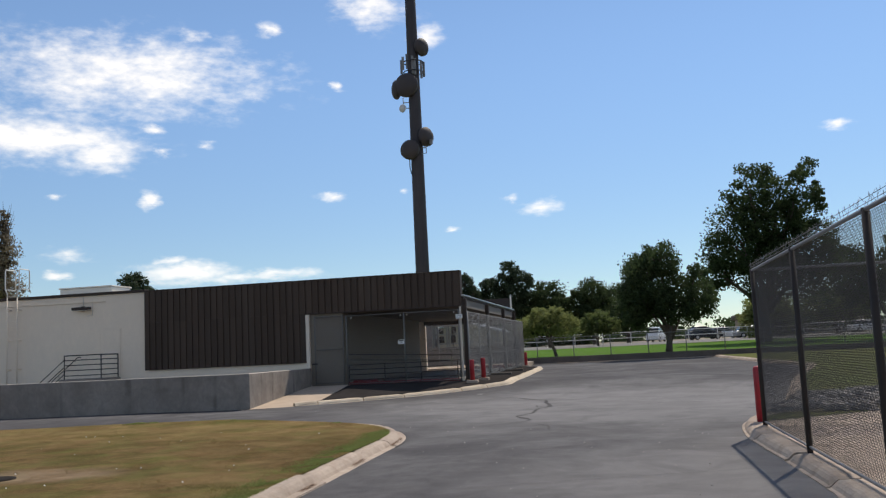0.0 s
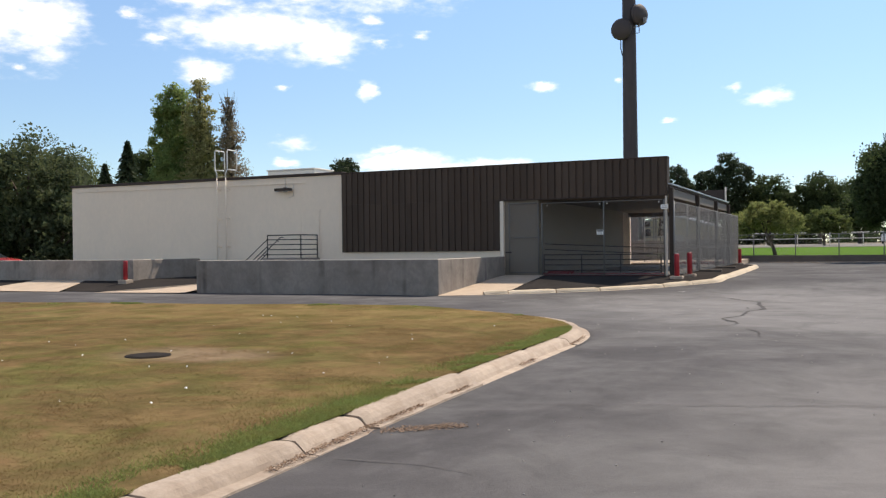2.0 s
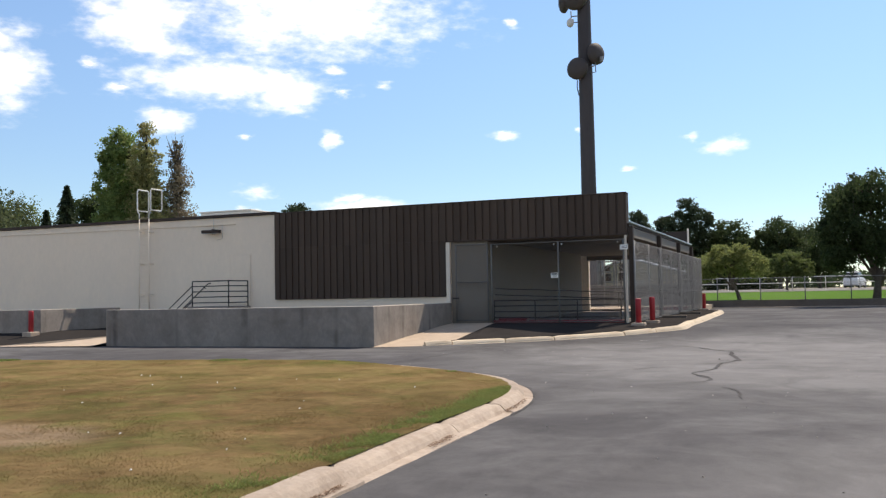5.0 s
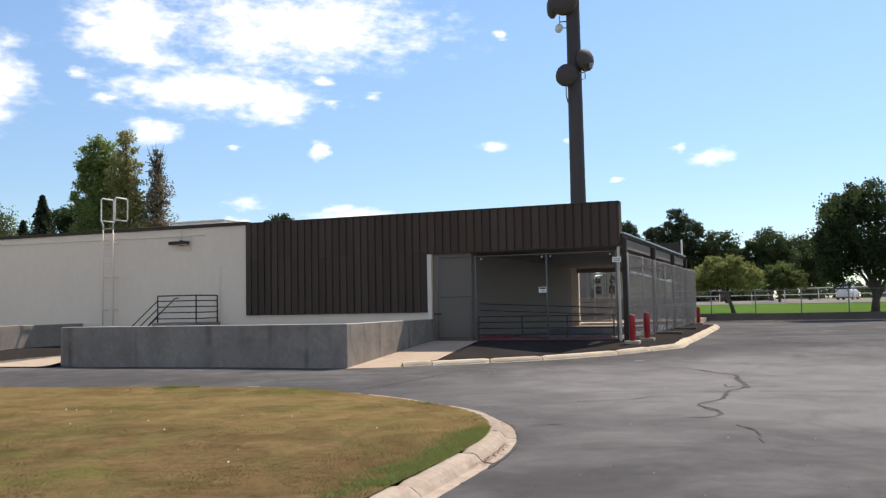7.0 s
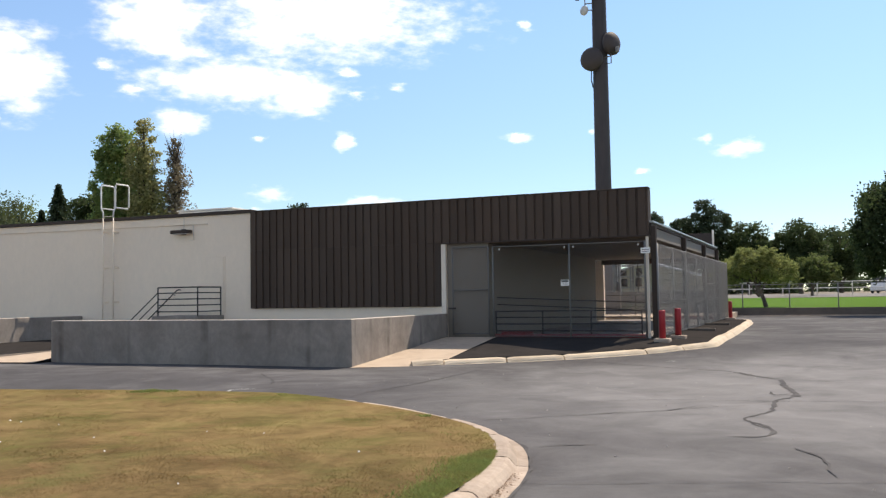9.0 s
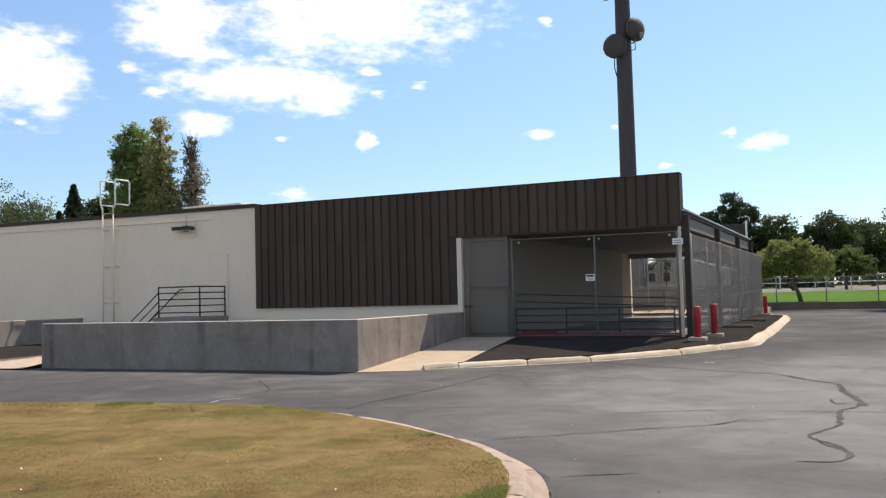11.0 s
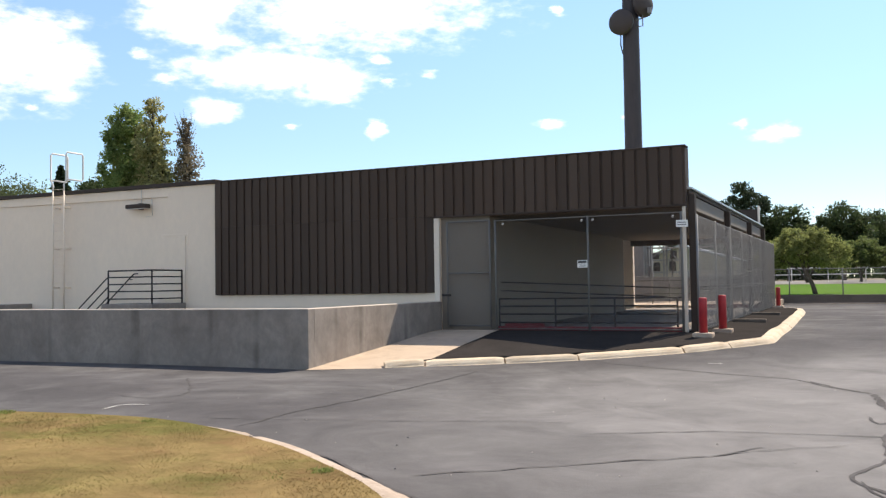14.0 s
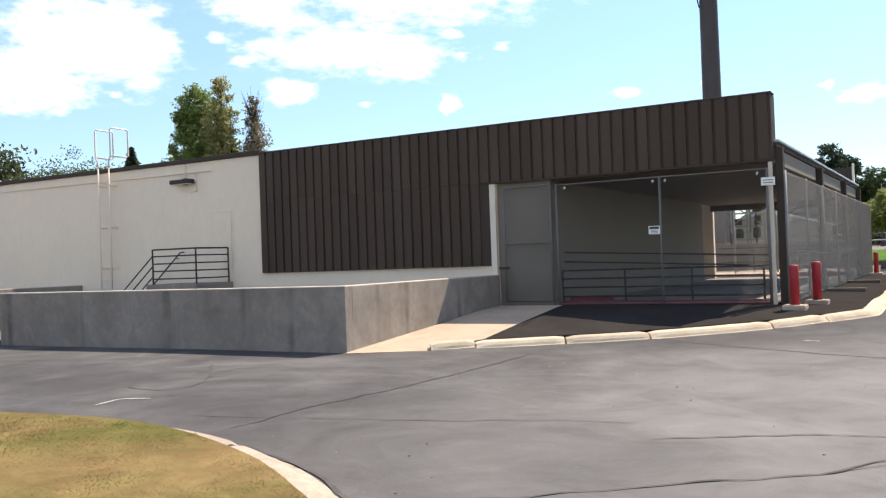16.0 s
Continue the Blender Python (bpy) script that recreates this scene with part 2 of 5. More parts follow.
dusty(ASPHALT, 3.6, 9.5, 5.5, 11.0, (0.19, 0.182, 0.178), 0.6)
dusty(ASPHALT, 1.6, 28.6, 10.5, 8.5, (0.235, 0.226, 0.219), 0.55)
mottle(ASPHALT, 0.75, 0.8, 1.22)
ASPHALT_OLD = shader("old_asphalt", (0.04, 0.036, 0.034), 0.95, vary=0.3, big=0.5, fine=28, bump=0.6, second=(0.026, 0.024, 0.023), amount=0.4, spec=0.0)
TAR = shader("tar", (0.085, 0.08, 0.079), 0.95, vary=0.35, big=1.5, fine=20, second=(0.12, 0.115, 0.112), amount=0.8, spec=0.05)
CONCRETE = shader("grey_concrete", (0.264, 0.234, 0.208), 0.9, vary=0.16, big=0.5, fine=9, bump=0.3, second=(0.19, 0.158, 0.138), amount=0.6, streak=(1, 1, 0.7), per="object", spec=0.15)


def runs(m, scale, low, high, stain, amount):
    """Dark water runs down an upright surface, broken along their length."""
    t = m.node_tree
    p = [n for n in t.nodes if n.type == "BSDF_PRINCIPLED"][0]
    under = p.inputs["Base Color"].links[0].from_socket
    place = t.nodes.new("ShaderNodeNewGeometry").outputs["Position"]
    shape = []
    for stretch, detail in (((scale, scale, 0.05), 3), ((0.9, 0.9, 1.1), 5)):
        squeeze = t.nodes.new("ShaderNodeVectorMath")
        squeeze.operation = "MULTIPLY"
        squeeze.inputs[1].default_value = stretch
        wave = t.nodes.new("ShaderNodeTexNoise")
        wave.inputs["Scale"].default_value, wave.inputs["Detail"].default_value = 1.0, detail
        t.links.new(place, squeeze.inputs[0])
        t.links.new(squeeze.outputs[0], wave.inputs[0])
        shape.append(wave.outputs[0])
    thin = t.nodes.new("ShaderNodeMapRange")
    gap = t.nodes.new("ShaderNodeMapRange")
    for node, values in ((thin, (low, high, 0.0, amount)), (gap, (0.38, 0.62, 0.0, 1.0))):
        for k, value in enumerate(values):
            node.inputs[k + 1].default_value = value
    both = t.nodes.new("ShaderNodeMath")
    both.operation = "MULTIPLY"
    mix = t.nodes.new("ShaderNodeMix")
    mix.data_type = "RGBA"
    mix.inputs["B"].default_value = (*stain, 1)
    for a, b in ((shape[0], thin.inputs[0]), (shape[1], gap.inputs[0]), (thin.outputs[0], both.inputs[0]), (gap.outputs[0], both.inputs[1]), (both.outputs[0], mix.inputs["Factor"]), (under, mix.inputs["A"]), (mix.outputs["Result"], p.inputs["Base Color"])):
        t.links.new(a, b)


mottle(CONCRETE, 1.3, 0.84, 1.14)
runs(CONCRETE, 1.1, 0.57, 0.68, (0.07, 0.058, 0.05), 0.75)
# dock wall concrete with the sunlight on its top edge put into the colour
CAP = shader("sunlit_pale_concrete", (0.52, 0.455, 0.39), 0.9, vary=0.12, big=1.5, fine=16, bump=0.4, second=(0.4, 0.34, 0.29), amount=0.5, spec=0.1)
# weathered concrete with the low wall's shade in its base colour; wheel stops share it
LOWWALL = shader("shaded_weathered_concrete", (0.13, 0.11, 0.095), 0.95, vary=0.25, big=0.4, fine=8, second=(0.08, 0.07, 0.06), amount=0.6, spec=0.1)
APRON = shader("tan_concrete", (0.45, 0.35, 0.26), 0.9, vary=0.1, big=0.8, fine=25, second=(0.33, 0.255, 0.19), amount=0.6)
KERB = shader("kerb_concrete", (0.4, 0.325, 0.262), 0.9, vary=0.2, big=1.1, fine=14, bump=0.6, dist=0.02, second=(0.28, 0.215, 0.165), amount=0.7, per="object", spec=0.1)
WHITE = shader("white_wall_paint", (0.8, 0.68, 0.55), 0.8, vary=0.06, big=0.3, fine=6, bump=0.25, dist=0.006, second=(0.74, 0.635, 0.52), amount=0.6, streak=(1, 1, 0.6))
TRIMWHITE = shader("white_trim_paint", (0.68, 0.61, 0.52), 0.6, vary=0.05, big=1, fine=10)
BROWN = shader("brown_siding_paint", (0.06, 0.04, 0.029), 0.7, vary=0.16, big=0.5, fine=14, bump=0.35, dist=0.006, second=(0.076, 0.057, 0.045), amount=0.45, per="object", streak=(1, 1, 0.12), spec=0.3)
BROWNTRIM = shader("brown_metal_trim", (0.055, 0.042, 0.035), 0.7, vary=0.12, big=1, fine=20, spec=0.2)
SOFFIT = shader("soffit_boards", (0.115, 0.09, 0.07), 0.8, vary=0.15, big=0.8, fine=16)
# beige paint, its base darkened to carry the deep shade of the bay
INNER = shader("shaded_beige_paint", (0.195, 0.17, 0.142), 0.8, vary=0.06, big=0.5, fine=10)
DARKWIRE = shader("dark_coated_wire", (0.085, 0.08, 0.076), 0.7, vary=0.1, big=2, fine=20, bump=0, spec=0.1)
KERBTAN = shader("tan_kerb_concrete", (0.56, 0.46, 0.34), 0.9, vary=0.14, big=0.9, fine=18, bump=0.4, dist=0.02, second=(0.42, 0.3, 0.19), amount=0.5, per="object")
GREYDOOR = shader("grey_door_paint", (0.30, 0.295, 0.28), 0.6, vary=0.06, big=0.8, fine=12)
GALV = shader("galvanised_steel", (0.2, 0.2, 0.2), 0.6, metal=0.3, vary=0.14, big=2, fine=25, bump=0.1)
DULLPIPE = shader("dull_grey_pipe", (0.13, 0.128, 0.122), 0.7, vary=0.12, big=2, fine=25, spec=0.3)
WIRE = shader("chain_link_wire", (0.20, 0.205, 0.21), 0.5, metal=0.5, vary=0.1, big=2, fine=20, bump=0)
DARKPIPE = shader("dark_painted_pipe", (0.048, 0.041, 0.038), 0.65, vary=0.15, big=2, fine=30, spec=0.15)
PALEPIPE = shader("pale_painted_pipe", (0.62, 0.6, 0.56), 0.5, vary=0.08, big=2, fine=30)
RED = shader("red_paint", (0.36, 0.018, 0.028), 0.5, vary=0.2, big=3, fine=25, second=(0.22, 0.02, 0.025), amount=0.5)
# the red paint again, darkened for the bay's shadow, with uneven patches
REDSHADED = shader("shaded_red_kerb_paint", (0.19, 0.02, 0.026), 0.7, vary=0.3, big=2, fine=14, second=(0.1, 0.03, 0.03), amount=0.7)
FLASHING = shader("metal_flashing", (0.36, 0.40, 0.43), 0.35, metal=0.6, vary=0.12, big=1, fine=12)
POLE = shader("weathered_brown_steel", (0.058, 0.052, 0.055), 0.6, metal=0.2, vary=0.2, big=0.5, fine=8, second=(0.085, 0.075, 0.075), amount=0.5, streak=(1, 1, 0.2), spec=0.2)
DISH = shader("brown_dish_cover", (0.048, 0.038, 0.036), 0.7, vary=0.15, big=2, fine=10)
PALEMETAL = shader("pale_radio_plastic", (0.55, 0.54, 0.52), 0.45, vary=0.08, big=2, fine=20)
BLACK = shader("black_plastic", (0.02, 0.02, 0.021), 0.5, vary=0.2)
SIGNWHITE = shader("white_enamel_sign", (0.75, 0.75, 0.73), 0.4, vary=0.04, big=5, fine=40, bump=0)
DRYGRASS = shader("dry_turf", (0.138, 0.096, 0.047), 0.95, vary=0.4, big=0.32, fine=7, bump=0.6, dist=0.02, second=(0.11, 0.1, 0.04), amount=1.0, spec=0.0)
BLADES = shader("dry_grass_blades", (0.21, 0.144, 0.065), 0.85, vary=0.42, big=0.32, fine=4, bump=0, second=(0.165, 0.15, 0.055), amount=1.0, per="island", sheer=0.6, spec=0.0)
dusty(DRYGRASS, -10.5, 23.5, 9.0, 5.5, (0.23, 0.166, 0.075), 0.5)
dusty(BLADES, -10.5, 23.5, 9.0, 5.5, (0.345, 0.25, 0.105), 0.5)
dusty(DRYGRASS, -9.2, 13.6, 1.5, 0.9, (0.27, 0.2, 0.145), 0.5)
dusty(BLADES, -9.2, 13.6, 1.5, 0.9, (0.33, 0.25, 0.18), 0.45)
for turf, dim in ((DRYGRASS, 0.7), (BLADES, 1.0)):
    patches(turf, 0.55, 0.53, 0.66, [c * dim for c in (0.15, 0.155, 0.05)], 0.7)
    patches(turf, 1.4, 0.52, 0.7, [c * dim for c in (0.27, 0.16, 0.085)], 0.55)
    mottle(turf, 1.0, 0.66, 1.32)
LUSH = shader("green_turf", (0.085, 0.16, 0.035), 0.95, vary=0.25, big=0.25, fine=5, bump=0.8, dist=0.05, second=(0.11, 0.19, 0.04), amount=0.6, spec=0.0)
LUSHBLADES = shader("green_grass_blades", (0.195, 0.235, 0.075), 0.85, vary=0.2, big=0.6, fine=7, bump=0, second=(0.24, 0.2, 0.07), amount=0.6, per="island", sheer=0.45, spec=0.1)
OLIVETURF = shader("olive_turf", (0.1, 0.115, 0.045), 0.95, vary=0.3, big=0.3, fine=6, bump=0.8, dist=0.04, second=(0.135, 0.12, 0.055), amount=0.8, spec=0.0)
IRON = shader("cast_iron", (0.028, 0.024, 0.021), 0.95, vary=0.3, big=3, fine=30, spec=0.05)
EARTH = shader("dry_earth", (0.2, 0.16, 0.11), 0.95, vary=0.2, big=0.3, fine=10, bump=0.5, second=(0.13, 0.13, 0.05), amount=0.6)
GRAVEL = shader("gravel_stones", (0.3, 0.27, 0.24), 0.9, vary=0.3, big=2, fine=20, per="island")
BARK = shader("bark", (0.085, 0.066, 0.05), 0.95, vary=0.3, big=2, fine=12, bump=0.8, dist=0.03, streak=(1, 1, 0.3))


def leaf(name, base, second, sheer=0.35):
    return shader(name, base, 0.65, vary=0.3, big=0.35, fine=3, bump=0, second=second, amount=0.6, per="island", sheer=sheer, spec=0.2)


LEAF_DARK = leaf("dark_leaves", (0.05, 0.075, 0.03), (0.072, 0.094, 0.033), 0.5)
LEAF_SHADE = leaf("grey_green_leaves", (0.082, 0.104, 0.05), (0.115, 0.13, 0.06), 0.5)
LEAF_MID = leaf("green_leaves", (0.115, 0.15, 0.052), (0.15, 0.165, 0.055), 0.6)
LEAF_OLIVE = leaf("olive_leaves", (0.21, 0.235, 0.085), (0.17, 0.2, 0.065), 0.6)
LEAF_YELLOW = leaf("yellowing_leaves", (0.3, 0.3, 0.13), (0.34, 0.3, 0.16), 0.6)
LEAF_POPLAR = leaf("pale_green_leaves", (0.2, 0.28, 0.095), (0.26, 0.24, 0.08), 0.6)
LEAF_PINE = leaf("pine_needles", (0.045, 0.065, 0.034), (0.06, 0.08, 0.038), 0.3)
LEAF_DRY = leaf("browning_leaves", (0.25, 0.205, 0.14), (0.16, 0.14, 0.095), 0.35)
CARWHITE = shader("white_car_paint", (0.75, 0.75, 0.75), 0.25, vary=0.03, bump=0)
CARDARK = shader("dark_car_paint", (0.03, 0.03, 0.035), 0.25, vary=0.05, bump=0)
CARRED = shader("red_car_paint", (0.3, 0.03, 0.03), 0.25, vary=0.05, bump=0)
CARSILVER = shader("silver_car_paint", (0.4, 0.41, 0.42), 0.28, metal=0.5, vary=0.04, bump=0)
GLASS = shader("dark_window_glass", (0.02, 0.024, 0.028), 0.12, vary=0.1, bump=0)
RUBBER = shader("tyre_rubber", (0.02, 0.02, 0.02), 0.85, vary=0.2)
LOT = shader("pale_lot_asphalt", (0.2, 0.187, 0.175), 0.9, vary=0.2, big=0.15, fine=4, second=(0.28, 0.25, 0.22), amount=0.5, spec=0.1)
TANWALL = shader("tan_block_wall", (0.33, 0.28, 0.22), 0.9, vary=0.08, big=0.8, fine=12)
GREYBOX = shader("grey_cabinet_paint", (0.12, 0.12, 0.122), 0.5, vary=0.08, big=1, fine=15)


# ---- building helpers ----
def mesh_of(name, bm, material):
    me = bpy.data.meshes.new(name)
    bm.to_mesh(me)
    bm.free()
    me.materials.append(material)
    return me


def raw(name, verts, faces, material):
    me = bpy.data.meshes.new(name)
    me.from_pydata([tuple(v) for v in verts], [], [tuple(f) for f in faces])
    me.materials.append(material)
    return me


def thing(name, loc, label, category, group="", kind=""):
    ob = new(name)
    ob.location = loc
    ob.empty_display_size = 0.2
    return tagged(ob, label, category, group, kind)


def part(name, data, material, parent, label="", at=(0, 0, 0), turn=0.0):
    me = mesh_of(name, data, material) if isinstance(data, bmesh.types.BMesh) else data
    ob = new(name, me)
    ob.parent = parent
    ob.location = at
    ob.rotation_euler = (0, 0, turn)
    return tagged(ob, label)


def solo(name, data, material, label, category, group="", kind="", at=(0, 0, 0)):
    me = mesh_of(name, data, material) if isinstance(data, bmesh.types.BMesh) else data
    ob = new(name, me)
    ob.location = at
    return tagged(ob, label, category, group, kind)


def box(lo, hi, bevel=0.0, bm=None):
    bm = bm or bmesh.new()
    made = bmesh.ops.create_cube(bm, size=1.0)["verts"]
    for v in made:
        v.co = Vector([lo[n] + (v.co[n] + 0.5) * (hi[n] - lo[n]) for n in range(3)])
    if bevel:
        edges = {e for v in made for e in v.link_edges}
        bmesh.ops.bevel(bm, geom=list(edges), offset=bevel, segments=2, affect="EDGES", profile=0.5)
    return bm


def tube(points, radius, bm=None, seg=8, taper=None):
    """A pipe through points; taper: a radius for each point."""
    bm = bm or bmesh.new()
    points = [Vector(p) for p in points]
    rings = []
    for n, p in enumerate(points):
        ahead = (points[min(n + 1, len(points) - 1)] - points[max(n - 1, 0)]).normalized()
        side = ahead.cross(Vector((0, 0, 1)) if abs(ahead.z) < 0.9 else Vector((0, 1, 0))).normalized()
        up = side.cross(ahead)
        r = taper[n] if taper else radius
        rings.append([bm.verts.new(p + r * (math.cos(a) * side + math.sin(a) * up)) for a in [2 * math.pi * k / seg for k in range(seg)]])
    for a, b in zip(rings, rings[1:]):
        for k in range(seg):
            bm.faces.new((a[k], a[(k + 1) % seg], b[(k + 1) % seg], b[k])).smooth = True
    bm.faces.new(rings[0])
    bm.faces.new(rings[-1][::-1])
    bmesh.ops.recalc_face_normals(bm, faces=bm.faces)
    return bm


def wires(a, b, z0, z1, pitch=0.058, r=0.0019):
    """Chain-link wires between plan points a and b, from heights z0 to z1, as thin three-sided rods."""
    a, b = Vector((*a, 0)), Vector((*b, 0))
    along, length, h = (b - a).normalized(), (b - a).length, z1 - z0
    across = Vector((along.y, -along.x, 0))
    verts, faces = [], []

    def rod(p, q):
        d = (q - p).normalized()
        s, n = across * r, d.cross(across) * r
        i = len(verts)
        for end in (p, q):
            verts.extend((end + s, end - 0.5 * s + 0.87 * n, end - 0.5 * s - 0.87 * n))
        for k in range(3):
            faces.append((i + k, i + (k + 1) % 3, i + 3 + (k + 1) % 3, i + 3 + k))

    n = int((length + h) / pitch)
    for k in range(n):
        s = -h + k * pitch
        lo, hi = max(0, s), min(length, s + h)
        if hi - lo < 0.02:
            continue
        for flip in (False, True):
            za, zb = z0 + lo - s, z0 + hi - s
            if flip:
                za, zb = z0 + z1 - za, z0 + z1 - zb
            off = across * (0.003 if flip else -0.003)
            rod(a + along * lo + Vector((0, 0, za)) + off, a + along * hi + Vector((0, 0, zb)) + off)
    return verts, faces


def ss(a, b, v):
    u = min(1.0, max(0.0, (v - a) / (b - a)))
    return u * u * (3 - 2 * u)


def road_z(x, y):
    return 0.34 * ss(31.5, 41.0, y)


def lawn_z(x, y):
    return 0.85 + 0.55 * ss(71, 112, y) + 0.25 * ss(110, 300, y)


def smooth_line(points, step=0.3):
    """A line through plan points, resampled evenly."""
    pts = [Vector((*p, 0)) for p in points]
    pts = [2 * pts[0] - pts[1]] + pts + [2 * pts[-1] - pts[-2]]
    out = []
    for n in range(1, len(pts) - 2):
        p0, p1, p2, p3 = pts[n - 1:n + 3]
        k = max(2, int((p2 - p1).length / step))
        for i in range(k):
            u = i / k
            out.append(0.5 * (2 * p1 + (p2 - p0) * u + (2 * p0 - 5 * p1 + 4 * p2 - p3) * u * u + (3 * p1 - p0 - 3 * p2 + p3) * u ** 3))
    out.append(pts[-2])
    return out


def sheet(outline, height, step, jitter=0.0):
    """A surface over a plan outline, on a grid, at height(x, y)."""
    from mathutils.geometry import delaunay_2d_cdt
    edge = [Vector((p[0], p[1])) for p in outline]
    xs, ys = [p.x for p in edge], [p.y for p in edge]
    ex, ey = np.array(xs), np.array(ys)
    fx, fy = np.roll(ex, -1), np.roll(ey, -1)
    pts = list(edge)
    for gy in np.arange(min(ys) + step / 2, max(ys), step):
        for gx in np.arange(min(xs) + step / 2, max(xs), step):
            cross = (ey > gy) != (fy > gy)
            with np.errstate(divide="ignore", invalid="ignore"):
                hit = cross & (gx < (fx - ex) * (gy - ey) / (fy - ey) + ex)
            if hit.sum() % 2:
                pts.append(Vector((gx, gy)))
    n = len(edge)
    v, _, f, *_ = delaunay_2d_cdt(pts, [(k, (k + 1) % n) for k in range(n)], [list(range(n))], 2, 1e-5)
    verts = [(p.x, p.y, height(p.x, p.y)) for p in v]
    return verts, f


# ---- ground ----
def grid_sheet(x0, x1, y0, y1, nx, ny, height):
    verts = [(x, y, height(x, y)) for y in np.linspace(y0, y1, ny + 1) for x in np.linspace(x0, x1, nx + 1)]
    faces = [(j * (nx + 1) + i, j * (nx + 1) + i + 1, (j + 1) * (nx + 1) + i + 1, (j + 1) * (nx + 1) + i) for j in range(ny) for i in range(nx)]
    return verts, faces


solo("road", raw("road", *grid_sheet(-70, 40, -25, 71.2, 110, 96, lambda x, y: road_z(x, y) + 0.012 * noise.noise((x * 0.2, y * 0.2, 0))), ASPHALT), ASPHALT,
     "grey weathered asphalt drive with sealed cracks", "road", kind="structure")


def far_z(x, y):
    return lawn_z(x, y) - 0.12 if y > 71.1 else -0.15


def far_ground():
    ys = [-3000, -800, -200, -80, -26, 20, 71.1, 71.2, 80, 90, 100, 112, 140, 200, 300, 600, 1200, 3500]
    xs = [-3500, -1200, -500, -200, -100, -71, -40, 0, 41, 100, 200, 500, 1200, 3500]
    verts = [(x, y, far_z(x, y)) for y in ys for x in xs]
    n = len(xs)
    faces = [(j * n + i, j * n + i + 1, (j + 1) * n + i + 1, (j + 1) * n + i) for j in range(len(ys) - 1) for i in range(n - 1)]
    return verts, faces


solo("ground", raw("ground", *far_ground(), EARTH), EARTH, "dry open ground reaching the horizon", "ground", kind="structure")

ISLAND = [(-3.9, -14), (-3.93, 0), (-3.98, 6), (-4.03, 8.2), (-4.08, 9.3), (-4.13, 10.5), (-4.18, 12.2), (-4.24, 14.4), (-4.3, 16.8), (-4.34, 18.2), (-4.46, 19.15),
          (-4.7, 20.05), (-5.06, 20.95), (-5.52, 21.65), (-6.2, 22.35), (-7.08, 23.02), (-8.0, 23.66), (-8.98, 24.12), (-9.93, 24.38), (-10.8, 24.46), (-12.0, 24.4), (-13.4, 24.2), (-18.3, 23.5), (-30, 22.6), (-45, 22.0)]
STRIP = [(-11.95, 32.5), (-11.2, 32.98), (-8.5, 34.45), (-6.2, 36.2), (-5.3, 37.2), (-4.85, 37.75), (-4.55, 38.15), (-4.45, 38.6), (-4.43, 40.2), (-4.42, 43.5), (-4.55, 50), (-4.75, 57.5), (-5.2, 59.5), (-6.5, 61.0), (-9, 62)]
RIGHT = [(2.55, -14), (2.5, 8), (2.45, 13.5), (2.38, 16), (2.37, 18.2), (2.7, 20.6), (3.6, 22.3), (4.5, 26.5), (6.2, 35), (8.2, 42.5), (7.9, 48), (7.5, 56), (7.1, 68), (7.0, 71)]


STRIP_X, STRIP_Y = np.array([(p.x, p.y) for p in smooth_line(STRIP, 0.4)]).T


def strip_z(x, y):
    """The verge rises from its kerb to the bay floor."""
    foot = road_z(x, y) + 0.14
    return foot + (0.52 - foot) * ss(0.4, 2.6, float(np.sqrt(((STRIP_X - x) ** 2 + (STRIP_Y - y) ** 2).min())))


